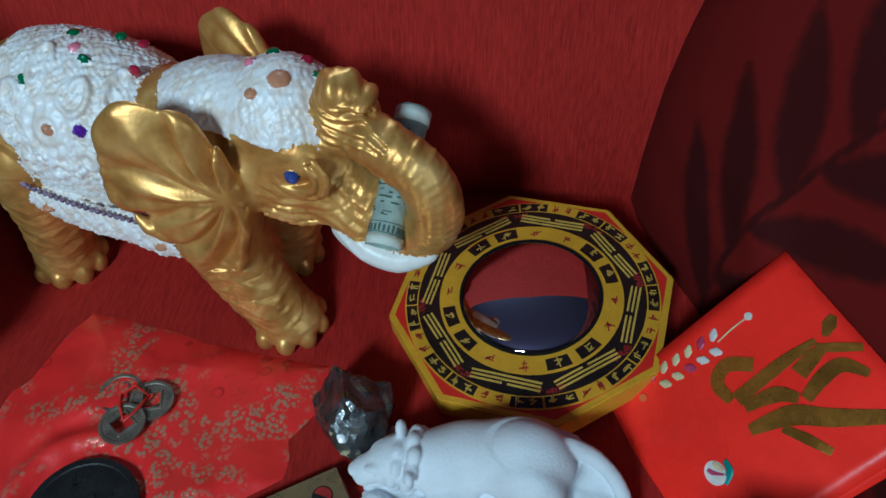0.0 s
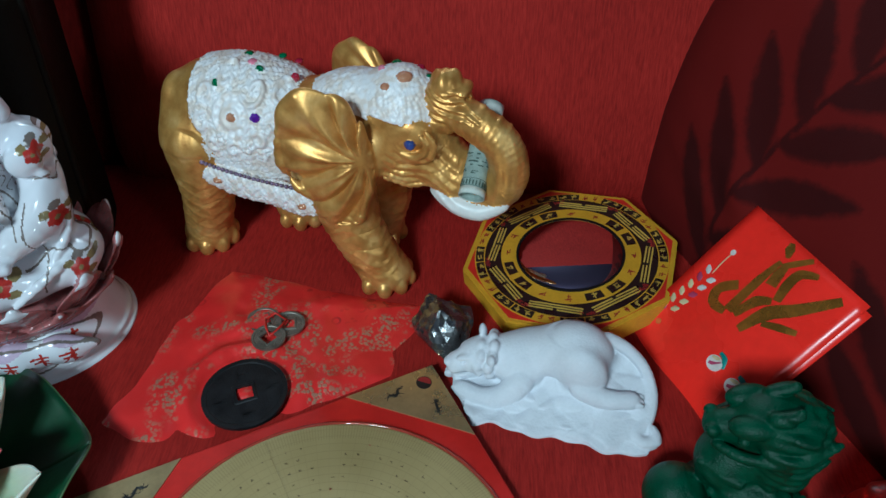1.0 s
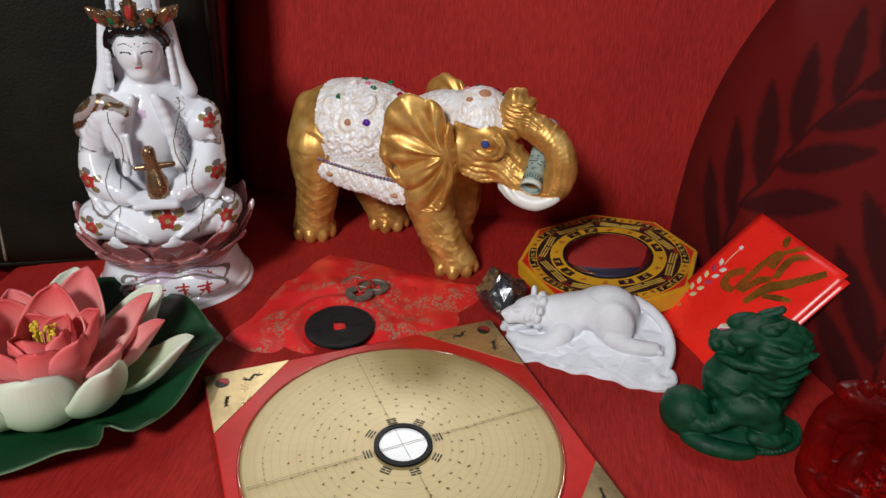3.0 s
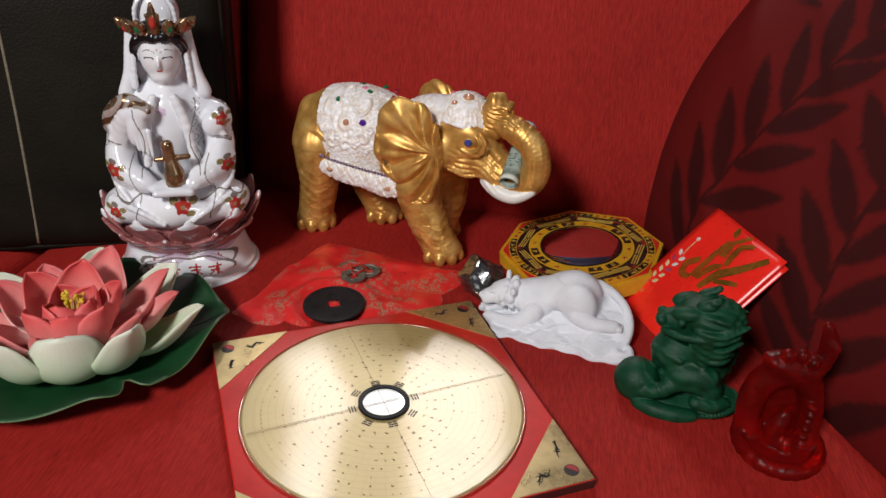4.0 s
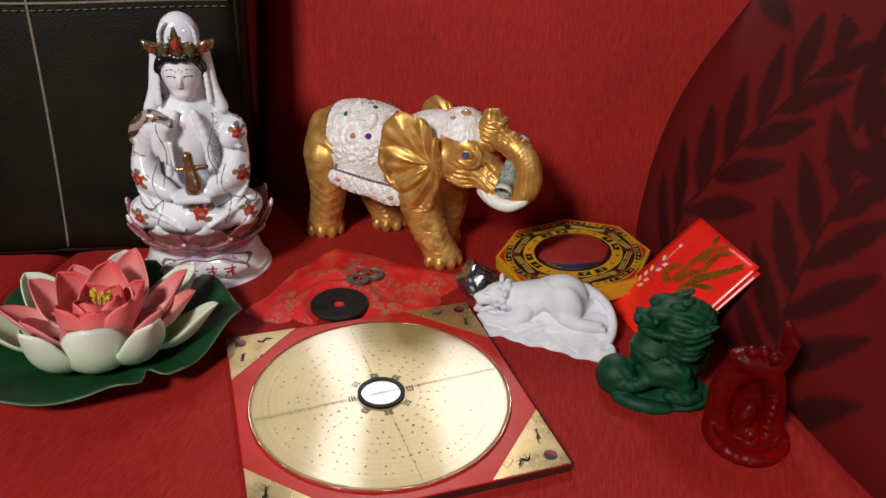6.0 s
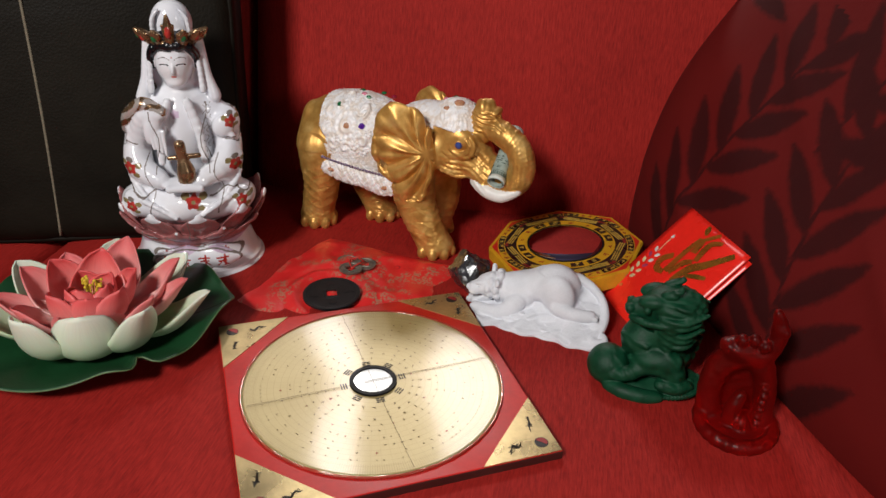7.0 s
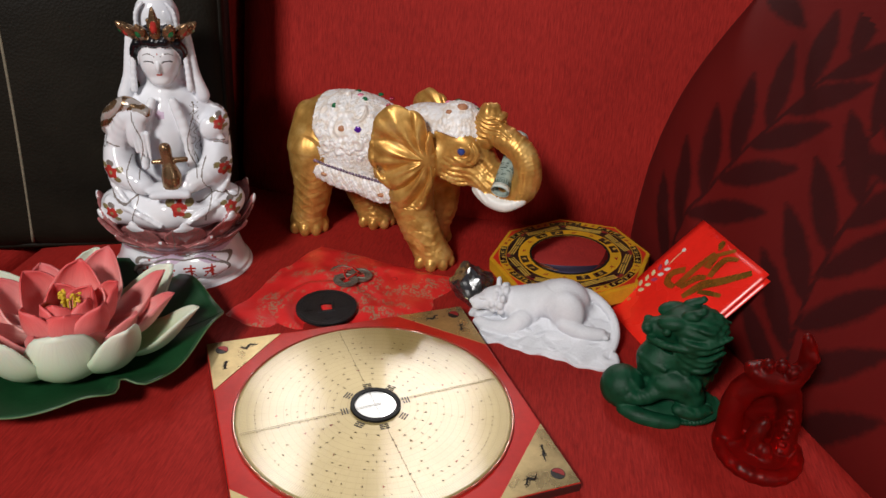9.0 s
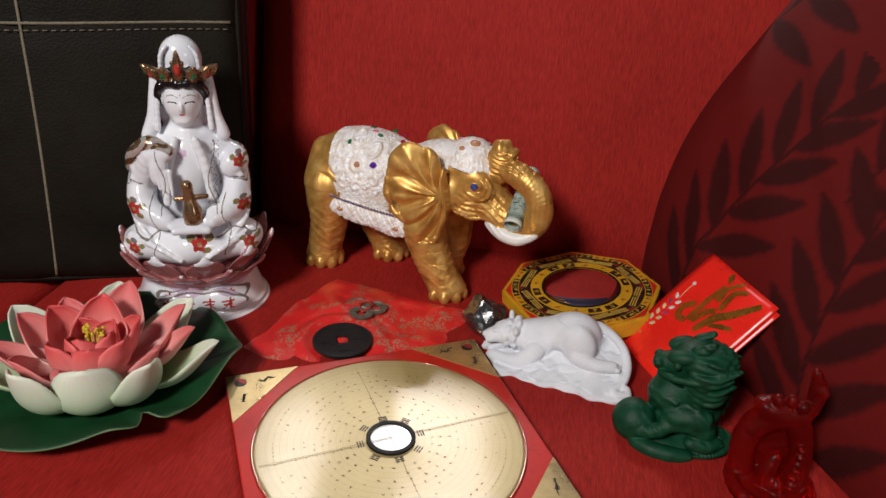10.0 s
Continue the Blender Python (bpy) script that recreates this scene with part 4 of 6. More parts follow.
    for i in range(26):
        x = -0.0545 + 0.0034 * i
        c.ball((x, -0.0440 + 0.0025 * (abs(x + 0.015) / 0.04) ** 2, 0.0865 - 0.075 * (x + 0.05)), 0.0015, k=0, mat=BEAD)
    c.floor(0.0)
    mats = [M[k] for k in ("gold", "blanket", "tusk", "eye", "green_gem", "red_gem", "purple_gem", "pink_gem", "amber_gem", "bead")]
    ob = c.mesh("elephant_statue", mats)
    ob.matrix_world = pose(-0.1086, 0.3311, 0.0025, 0, 0, -15.5) @ Matrix.Diagonal((0.965, 0.98, 0.99, 1))
    tagged(ob, "gold-painted elephant statue with jewelled white saddle cloth, trunk raised", "statue")


elephant()


def banknote_roll():
    near = Vector((0.0135, 0.2660, 0.0955))
    way = Vector((0.168, 0.824, 0.541)).normalized() * 0.064
    m = way.to_track_quat("Z", "Y").to_matrix().to_4x4()
    m.translation = near
    ob = thing("banknote_roll", m, "rolled grey-green banknote held in the elephant's trunk", "banknote")
    length = way.length
    bm = sheet(150, 24, lambda u, v: ((0.0080 - 0.0022 * u) * math.cos(2.2 * math.tau * u), (0.0080 - 0.0022 * u) * math.sin(2.2 * math.tau * u), length * v + 0.0015 * u), 0.00025)
    part("paper", bm, M["note"], ob, smooth=True)
    for z0, z1, mat in ((0.0004, 0.0050, "note_pale"), (length - 0.007, length - 0.0004, "note_pale")):
        bm = bmesh.new()
        band(bm, 0.00803, 0.0082, z0, z1, 64)
        part("printed_border", bm, M[mat], ob, "pale printed border", smooth=True)
    bm = bmesh.new()
    rng = random.Random(9)
    for i in range(24):
        a0 = math.tau * i / 24
        band(bm, 0.0081, 0.00824, 0.0062, 0.0096 - 0.0008 * rng.random(), 2, a0, a0 + 0.09 + 0.06 * rng.random())
    for z in (0.0056, 0.0102):
        band(bm, 0.0081, 0.00822, z, z + 0.0003, 48)
    for i in range(110):
        a0, z = rng.uniform(0, math.tau), rng.uniform(0.013, length - 0.012)
        band(bm, 0.0079, 0.00816, z, z + rng.uniform(0.0003, 0.0012), 3, a0, a0 + rng.uniform(0.1, 0.6))
    tagged(part("engraved_lines", bm, M["note_ink"], ob, "dark green engraved lines"), kind="stuff")


banknote_roll()


# ---- seated porcelain figure on a lotus base ----
def porcelain_statue():
    c = Clay((-0.080, -0.074, -0.002), (0.080, 0.066, 0.250), 0.0008)
    WHITE, HAIR, LUSTRE, ROSE, FLOWER, LEAF, LINE, LILAC, LIP, GREEN, PEARL = range(11)

    def drum(r0, r1, z0, z1, ry, bite=0.0):
        # a flared oval drum
        sl, (x, y, z) = c.cut((-r0 - 0.01, -r0 - 0.01, z0), (r0 + 0.01, r0 + 0.01, z1), 0.006)
        t = np.clip((z - z0) / (z1 - z0), 0, 1)
        r = r0 + (r1 - r0) * t ** 0.8
        a = np.arctan2(y / ry, x)
        d = np.maximum(np.sqrt(x ** 2 + (y / ry) ** 2) - r - bite * np.sin(a * 9), np.maximum(z0 - z, z - z1)) * 0.9
        c.blend(sl, d, 0.003, WHITE)
    drum(0.0625, 0.0615, 0.0, 0.0045, 0.91)
    drum(0.0595, 0.0585, 0.0045, 0.0085, 0.91)
    drum(0.0580, 0.0470, 0.0085, 0.040, 0.91, 0.0005)
    c.ball((0, 0, 0.042), (0.055, 0.050, 0.014), k=0.004, mat=ROSE)
    # scrolled panel on the base
    c.ball((0.004, -0.0475, 0.0235), (0.040, 0.0080, 0.0125), (14, 0, 0), k=0.0012, mat=WHITE, ripple=lambda a, b, d: 0.0012 * np.sin(230 * a + 60 * d) + 0 * b)
    # cupped lotus petals round the seat, two rows
    for row, (count, rad, z, size, tilt) in enumerate(((10, 0.0510, 0.0435, (0.0190, 0.0034, 0.0150), 56), (10, 0.0570, 0.0560, (0.0200, 0.0032, 0.0165), 36))):
        for i in range(count):
            a = math.tau * (i + 0.5 * row + 0.25) / count
            x, y = rad * math.cos(a), rad * 0.92 * math.sin(a)
            turn = (tilt, 0, math.degrees(a) + 90)
            c.ball((x, y, z), size, turn, k=0.0008, mat=ROSE, ripple=lambda p, q, s: 8.0 * p ** 2 + 0 * q + 0 * s)
            tip = 0.0155 * math.sin(radians(tilt))
            f = (rad + tip) / rad
            c.ball((x * f, y * f, z + 0.0150 * math.cos(radians(tilt)) + 0.0015), (0.0036, 0.0020, 0.0046), (tilt * 0.6, 0, math.degrees(a) + 90), k=0.003, mat=ROSE)
    # folded legs, robe and torso
    c.ball((0, -0.002, 0.068), (0.054, 0.046, 0.020), k=0.004)
    for s in (-1, 1):
        c.ball((s * 0.036, -0.018, 0.072), (0.023, 0.025, 0.0155), (0, s * -8, s * -20), k=0.005)
        c.rod((s * 0.034, -0.022, 0.078), (s * 0.004, -0.040, 0.076), 0.011, 0.010, k=0.006)
    c.ball((0.0, -0.038, 0.072), (0.028, 0.012, 0.012), k=0.006)
    c.ball((0, 0.006, 0.108), (0.033, 0.026, 0.046), k=0.010)
    c.ball((0, 0.004, 0.142), (0.034, 0.022, 0.022), k=0.010)
    c.ball((0, -0.014, 0.136), (0.019, 0.014, 0.030), k=0.006)
    c.rod((0, 0.0, 0.152), (0, -0.001, 0.180), 0.0165, 0.0110, k=0.010)
    for s in (-1, 1):
        c.rod((s * 0.012, 0.0, 0.157), (s * 0.034, -0.002, 0.143), 0.0135, 0.0120, k=0.006)
    # arms and wide sleeves
    c.chain([(-0.034, -0.002, 0.140), (-0.039, -0.010, 0.122), (-0.037, -0.024, 0.106), (-0.020, -0.038, 0.098)], [0.0115, 0.0118, 0.0115, 0.0080], k=0.005)
    c.chain([(0.034, -0.002, 0.138), (0.038, -0.010, 0.120), (0.033, -0.026, 0.106), (0.014, -0.040, 0.098)], [0.0115, 0.0118, 0.0110, 0.0080], k=0.005)
    c.ball((-0.0405, -0.014, 0.100), (0.0105, 0.018, 0.030), (8, -6, 12), k=0.004)
    c.ball((0.0375, -0.016, 0.099), (0.0105, 0.018, 0.027), (8, 8, -12), k=0.004)
    # shoulder cape with a scalloped hem
    for s in (-1, 1):
        c.ball((s * 0.0355, -0.004, 0.1395), (0.0135, 0.021, 0.0145), (0, s * 34, 0), k=0.002, ripple=lambda a, b, d: 0.0011 * np.sin(420 * b) + 0 * a + 0 * d)
        c.ball((s * 0.0425, -0.006, 0.1315), (0.0070, 0.0175, 0.0042), (0, s * 42, 0), k=0.002, ripple=lambda a, b, d: 0.0010 * np.sin(480 * b) + 0 * a + 0 * d)
    # raised hand under a lustre drape, lower hands with a vase
    c.chain([(-0.036, -0.016, 0.132), (-0.026, -0.028, 0.154), (-0.015, -0.033, 0.156)], [0.0105, 0.0085, 0.0060], k=0.004)
    c.ball((-0.0215, -0.0345, 0.1455), (0.0075, 0.0055, 0.0160), (0, 8, 0), k=0.002)
    for i in range(4):
        c.rod((-0.023 + 0.0034 * i, -0.0375, 0.142), (-0.021 + 0.003 * i, -0.0395, 0.128 - 0.002 * i), 0.0020, 0.0014, k=0.0008)
    c.chain([(-0.0455, -0.012, 0.138), (-0.0400, -0.020, 0.152), (-0.0270, -0.029, 0.1635), (-0.0130, -0.034, 0.1585)], [0.0050, 0.0066, 0.0066, 0.0046], k=0.001, mat=LUSTRE)
    c.ball((0.001, -0.0430, 0.0960), (0.0200, 0.0120, 0.0048), (6, 0, 0), k=0.002)
    c.rod((-0.012, -0.052, 0.0945), (0.014, -0.052, 0.0945), 0.0032, 0.0032, k=0.002)
    c.chain([(0.0025, -0.0455, 0.1020), (0.0030, -0.0455, 0.1090), (0.0012, -0.0450, 0.1210), (0.0000, -0.0448, 0.1330)], [0.0068, 0.0074, 0.0036, 0.0046], k=0.001, mat=LUSTRE)
    c.ball((0.0, -0.0448, 0.1385), (0.0032, 0.0032, 0.0040), carve=True)
    c.rod((-0.010, -0.0440, 0.1205), (0.0150, -0.0445, 0.1225), 0.0020, 0.0024, k=0.001, mat=LUSTRE)
    # folds of the robe
    for s in (-1, 1):
        c.chain([(s * 0.008, -0.024, 0.164), (s * 0.0155, -0.027, 0.140), (s * 0.0180, -0.031, 0.112)], [0.0034, 0.0042, 0.0034], k=0.002)
        c.chain([(s * 0.050, -0.028, 0.082), (s * 0.030, -0.045, 0.078), (s * 0.010, -0.051, 0.066)], [0.0024, 0.0026, 0.0018], k=0.005)
        c.chain([(s * 0.047, -0.020, 0.112), (s * 0.045, -0.026, 0.095), (s * 0.034, -0.038, 0.082)], [0.0022, 0.0026, 0.0018], k=0.005)
    c.wear((-0.07, -0.07, 0.060), (0.07, 0.06, 0.165), lambda x, y, z: 0.00022 * np.sin(200 * x + 2.5 * np.sin(70 * z) + 90 * y))
    # head, veil, hair and crown
    c.ball((0, -0.006, 0.1945), (0.0158, 0.0172, 0.0210), k=0.003)
    c.ball((0, -0.0232, 0.1915), (0.0018, 0.0024, 0.0042), k=0.002)
    c.ball((0, -0.0130, 0.1785), (0.0080, 0.0075, 0.0050), k=0.004)
    c.ball((0, -0.0085, 0.2100), (0.0162, 0.0146, 0.0072), k=0.001, mat=HAIR, ripple=lambda a, b, d: 0.0005 * np.sin(700 * a) + 0 * b + 0 * d)
    c.ball((0, 0.0015, 0.2105), (0.0192, 0.0205, 0.0105), k=0.001, mat=HAIR, ripple=lambda a, b, d: 0.0006 * np.sin(900 * a + 300 * b) + 0 * d)
    for s in (-1, 1):
        c.chain([(s * 0.0145, -0.0140, 0.2075), (s * 0.0175, -0.0085, 0.2010), (s * 0.0182, -0.005, 0.190)], [0.0040, 0.0038, 0.0022], k=0.001, mat=HAIR)
        c.chain([(s * 0.0200, 0.002, 0.214), (s * 0.0225, -0.001, 0.198), (s * 0.0250, -0.003, 0.180), (s * 0.0300, -0.005, 0.163)], [0.0042, 0.0042, 0.0046, 0.0060], k=0.002)
        c.chain([(s * 0.0195, -0.007, 0.204), (s * 0.0205, -0.009, 0.188), (s * 0.0215, -0.011, 0.170)], [0.0016, 0.0020, 0.0026], k=0.001)
    c.ball((0, 0.012, 0.190), (0.0255, 0.012, 0.034), k=0.006)
    c.ball((0.0, 0.008, 0.2240), (0.0172, 0.0140, 0.0195), k=0.002)
    for s in (-1, 1):
        c.chain([(s * 0.0150, -0.004, 0.2120), (s * 0.0140, -0.005, 0.2290), (s * 0.0085, -0.004, 0.2370)], [0.0014, 0.0016, 0.0010], k=0.001)
    # crown: a band, pointed leaves standing up and out from it, beads at their tips
    for i in range(13):
        a = radians(-90 + (i - 6) * 17)
        c.ball((0.0200 * math.cos(a), 0.0205 * math.sin(a) + 0.001, 0.2120), (0.0030, 0.0022, 0.0026), (0, 0, math.degrees(a) + 90), k=0.001, mat=LUSTRE)
    for i in range(7):
        off = i - 3
        a = radians(-90 + off * 27)
        cx, sy = math.cos(a), math.sin(a)
        tall, lean = (0.0235, 10) if off == 0 else (0.0130, 30 + 7 * abs(off))
        out = math.sin(radians(lean))
        root = Vector((0.0195 * cx, 0.0200 * sy + 0.001, 0.2135))
        tip = root + Vector((cx * tall * out, sy * tall * out, tall * math.cos(radians(lean))))
        c.chain([root, root.lerp(tip, 0.45), tip], [0.0030, 0.0042, 0.0008], k=0.001, mat=LUSTRE, n=4)
        c.ball(root.lerp(tip, 0.40) + Vector((cx * 0.0030, sy * 0.0030, 0)), (0.0027, 0.0024, 0.0036 if off else 0.0055), k=0, mat=(FLOWER, GREEN)[abs(off) % 2])
        for s in (-1, 1):
            side = Vector((-sy * s, cx * s, 0))
            mid = root.lerp(tip, 0.55) + side * 0.0042
            c.rod(root + side * 0.002, mid, 0.0016, 0.0012, k=0.0008, mat=LUSTRE)
            c.ball(mid + Vector((cx * 0.001, sy * 0.001, 0.0014)), 0.0014, k=0.0004, mat=LUSTRE)
        c.ball(tip, 0.0012, k=0.0004, mat=LUSTRE)
    c.floor(0.0)

    def paint(x, y, z, kind):
        front = y < 0.012
        kind = kind.copy()
        white = kind == WHITE

        def spot(cx, cz, r, mat, flower=True):
            d = np.sqrt((x - cx) ** 2 + (z - cz) ** 2)
            a = np.arctan2(z - cz, x - cx)
            rr = r * (0.88 + 0.12 * np.cos(5 * a + cx * 900))
            if flower:
                for o, far in ((2.5, 1.25), (5.5, 1.2), (0.4, 1.35), (1.6, 1.2)):
                    ex, ez = cx + far * r * math.cos(o), cz + far * r * math.sin(o)
                    kind[white & front & (((x - ex) / 1.4) ** 2 + (z - ez) ** 2 < (r * 0.40) ** 2)] = LEAF if o != 1.6 else LINE
            kind[white & front & (d < rr)] = mat
            if flower:
                kind[white & front & (d < r * 0.25)] = LEAF
        for cx, cz, r in ((-0.045, 0.108, 0.0058), (-0.048, 0.074, 0.0052), (0.006, 0.080, 0.0066), (0.047, 0.076, 0.0054), (0.044, 0.108, 0.0056), (0.042, 0.144, 0.0048)):
            spot(cx, cz, r, FLOWER)
        spot(-0.003, 0.153, 0.0040, LILAC, False)
        # lustre lines along the hems
        for s, off in ((-1, 0), (1, 0.3)):
            wave = s * (0.0195 + 0.003 * np.sin(z * 130 + off))
            kind[white & front & (np.abs(x - wave) < 0.00045) & (z > 0.105) & (z < 0.160)] = LINE
            hem = 0.1275 + 0.003 * np.sin(y * 480)
            kind[white & (x * s > 0.036) & (np.abs(z - hem) < 0.0006)] = LINE
            cuff = 0.029 * s + 0.003 * np.sin(z * 160 + off)
            kind[white & front & (np.abs(x - cuff) < 0.00045) & (z > 0.066) & (z < 0.118)] = LINE
        kind[white & front & (np.abs(z - 0.0855 - 0.003 * np.sin(x * 210)) < 0.0006) & (np.abs(x) > 0.02)] = LINE
        scroll = (np.abs(np.sin(x * 800 + 2 * np.sin(z * 480))) < 0.22) & (np.abs(x - 0.0225) < 0.0035) & (z > 0.118) & (z < 0.160)
        kind[white & front & scroll] = LINE
        # petals: rose outside with dark veins, white rims and hollows
        rose = kind == ROSE
        rad = np.sqrt(x ** 2 + (y / 0.92) ** 2)
        veins = np.abs(np.sin(np.arctan2(y / 0.92, x) * 40)) < 0.10
        kind[rose & veins & (z > 0.044)] = LINE
        kind[rose & (rad < 0.0575) & (z > 0.0625)] = WHITE
        kind[rose & (rad > 0.0668)] = WHITE
        kind[rose & (z < 0.034)] = WHITE
        low = (z > 0.010) & (z < 0.038) & (y < -0.02)
        # unreadable painted strokes on the panel
        for i, cx in enumerate((-0.0230, -0.0070, 0.0100, 0.0260)):
            u, v = x - cx, z - 0.0235
            stroke = (np.abs(v - 0.0032) < 0.0008) & (np.abs(u) < 0.0052)
            stroke |= (np.abs(v + 0.0005) < 0.0008) & (np.abs(u) < 0.0038)
            stroke |= (np.abs(u - 0.001 * (i - 1)) < 0.0008) & (np.abs(v) < 0.0062)
            stroke |= (np.abs(u + v * 0.8) < 0.0008) & (v < 0) & (v > -0.0062)
            stroke |= (np.abs(u - v * 0.8 * (1 if i % 2 else -1)) < 0.0008) & (v < 0.001) & (v > -0.0062)
            kind[low & stroke & (kind == WHITE)] = FLOWER
        rim = (np.abs(((x - 0.004) / 0.039) ** 2 + ((z - 0.0235 + 0.0012 * np.sin(x * 230)) / 0.0112) ** 2 - 1) < 0.09) & low
        kind[rim & (kind == WHITE)] = LINE
        kind[(kind == WHITE) & (z < 0.040) & (z > 0.0325 + 0.003 * np.sin(x * 150))] = LILAC
        # the drape over the wrist: pearly, with lustre streaks
        drape = (kind == LUSTRE) & (z > 0.134) & (z < 0.175) & (x < -0.006)
        kind[drape & (np.sin(620 * (z - 0.9 * x) + 2.5 * np.sin(300 * x + 200 * y)) > -0.25)] = PEARL
        # brows, lids and mouth
        face = (kind == WHITE) & (y < -0.012)
        for s in (-1, 1):
            u = (x - s * 0.0068) / 0.0042
            kind[face & (np.abs(u) < 1) & (np.abs(z - 0.1955 + 0.0007 * u ** 2) < 0.00045)] = HAIR
            kind[face & (np.abs(u) < 1.1) & (np.abs(z - 0.2012 + 0.0016 * u ** 2) < 0.00035)] = LINE
        kind[face & (np.abs(x) < 0.0022) & (np.abs(z - 0.1848) < 0.0008)] = LIP
        kind[face & (x ** 2 + (z - 0.2015) ** 2 < 0.0006 ** 2)] = LIP
        return kind

    mats = [M[k] for k in ("porcelain", "hair", "lustre", "rose", "flower_red", "flower_leaf", "line", "lilac", "lip", "green_gem", "pearl")]
    ob = c.mesh("porcelain_statue", mats, paint)
    ob.matrix_world = pose(-0.272, 0.229, 0.0, 0, 0, 22) @ Matrix.Scale(1.012, 4)
    tagged(ob, "glazed white porcelain seated statue with gilt crown on a lotus base", "statue")


porcelain_statue()


# ---- lotus flower on its leaf ----
def lotus():
    ob = thing("lotus_flower", pose(-0.288, 0.085, 0.0015) @ Matrix.Scale(1.04, 4), "artificial pink lotus flower on a dark green leaf pad", "flower")

    def pad(u, v):
        a = math.tau * u + 0.35
        d = math.remainder(a, math.tau)
        bay = lambda at, wide: math.exp(-((math.remainder(a - radians(at), math.tau)) / radians(wide)) ** 2)
        notch = 1 - 0.16 * bay(-39, 3.5)
        r = v * (0.097 - 0.008 * bay(-64, 16) + 0.013 * bay(-105, 22) + 0.004 * bay(20, 14) + 0.003 * math.sin(5 * a)) * (notch if v > 0.8 else 1 - (1 - notch) * (v / 0.8) ** 5)
        z = 0.004 + v ** 3 * (0.016 + 0.007 * bay(15, 35) + 0.006 * bay(-54, 10) + 0.004 * math.sin(7 * a + 1.0)) + 0.002 * v * v * math.sin(9 * a)
        return r * math.cos(a), r * math.sin(a), max(0.0035, z)
    pad_ob = part("leaf_pad", sheet(150, 26, pad, 0.0011), M["pad"], ob, "dark green veined leaf pad", smooth=True)
    bm = bmesh.new()
    tube(bm, [pad(k / 150, 1.0) for k in range(151)], 0.0006, 6)
    part("rim", bm, M["pad_rim"], pad_ob, "pale leaf rim", smooth=True)
    for k in range(11):
        bm = bmesh.new()
        tube(bm, [Vector(pad((k + 0.3) / 11, v / 12)) + Vector((0, 0, 0.0003)) for v in range(3, 12)], 0.0007, 5, lambda t: 1.1 - 0.8 * t)
        part("vein", bm, M["pad"], pad_ob, smooth=True)
    cx, cy = 0.003, -0.010
    bm = bmesh.new()
    lathe(bm, [(0.014, 0.005), (0.030, 0.010), (0.024, 0.026), (0.012, 0.036)], 24)
    bmesh.ops.translate(bm, vec=(cx, cy, 0), verts=bm.verts)
    part("receptacle", bm, M["petal_in"], ob, smooth=True)
    rng = random.Random(12)

    def petal(name, mat, a, length, width, lean, curl, root, lift, cup, blunt=0.75):
        """A cupped petal that rises from the root circle and leans outwards."""
        wob = rng.uniform(-0.2, 0.2)
        steps, spine = 36, [(root, lift, lean)]
        for k in range(steps):
            q = min(1.0, max(0.0, ((k + 0.5) / steps - 0.15) / 0.65))
            ang = lean + curl * q * q * (3 - 2 * q)
            o, h, _ = spine[-1]
            spine.append((o + length / steps * math.sin(ang), h + length / steps * math.cos(ang), ang))

        def at(u, v):
            w = width * math.sin(math.pi * min(0.999, 0.16 + 0.84 * v ** 1.1)) ** blunt
            s = 2 * u - 1
            out, up, ang = spine[round(v * steps)]
            dip = cup * w * s * s
            side = w * s * (1 - 0.25 * cup * s * s) + wob * 0.02 * v
            rr = out - dip * math.cos(ang)
            return cx + rr * math.cos(a) - side * math.sin(a), cy + rr * math.sin(a) + side * math.cos(a), max(0.0075, up + dip * math.sin(ang))
        part(name, sheet(14, 18, at, 0.0013), M[mat], ob, smooth=True)
    # broad pale outer petals, pointed pink ones inside them, a closed coral heart
    for deg, length, width, curl, blunt in ((-154, 0.092, 0.0235, -0.92, 0.62), (-106, 0.084, 0.0285, -1.46, 0.42), (-64, 0.080, 0.0320, -1.66, 0.34), (-22, 0.084, 0.0265, -1.36, 0.46),
                                            (10, 0.098, 0.0235, -0.98, 0.66), (58, 0.086, 0.0265, -1.0, 0.50), (108, 0.086, 0.0270, -1.0, 0.50), (160, 0.088, 0.0255, -0.92, 0.55)):
        petal("outer_petal", "petal_out", radians(deg), length, width, radians(92), curl, 0.014, 0.010, 0.50, blunt)
    for deg, length, width, lean, curl in ((-132, 0.064, 0.0215, 84, -1.10), (-86, 0.056, 0.0225, 84, -1.36), (-43, 0.058, 0.0215, 84, -1.20), (-6, 0.066, 0.0205, 84, -1.08), (20, 0.080, 0.0195, 84, -0.86),
                                           (42, 0.078, 0.0195, 80, -0.86), (94, 0.076, 0.0255, 76, -0.95), (136, 0.068, 0.0225, 80, -0.88), (174, 0.072, 0.0225, 82, -0.86), (-163, 0.074, 0.0185, 86, -0.76)):
        petal("middle_petal", "petal_mid", radians(deg), length, width, radians(lean), curl, 0.010, 0.014, 0.58, 0.62)
    for deg, length, width, lean, curl in ((-115, 0.049, 0.0235, 66, -1.15), (-62, 0.046, 0.0260, 64, -1.22), (-12, 0.050, 0.0230, 66, -1.08), (38, 0.052, 0.0225, 62, -0.90), (100, 0.058, 0.0250, 62, -0.92), (166, 0.058, 0.0245, 66, -0.88)):
        petal("inner_petal", "petal_in", radians(deg), length, width, radians(lean), curl, 0.008, 0.018, 0.60, 0.50)
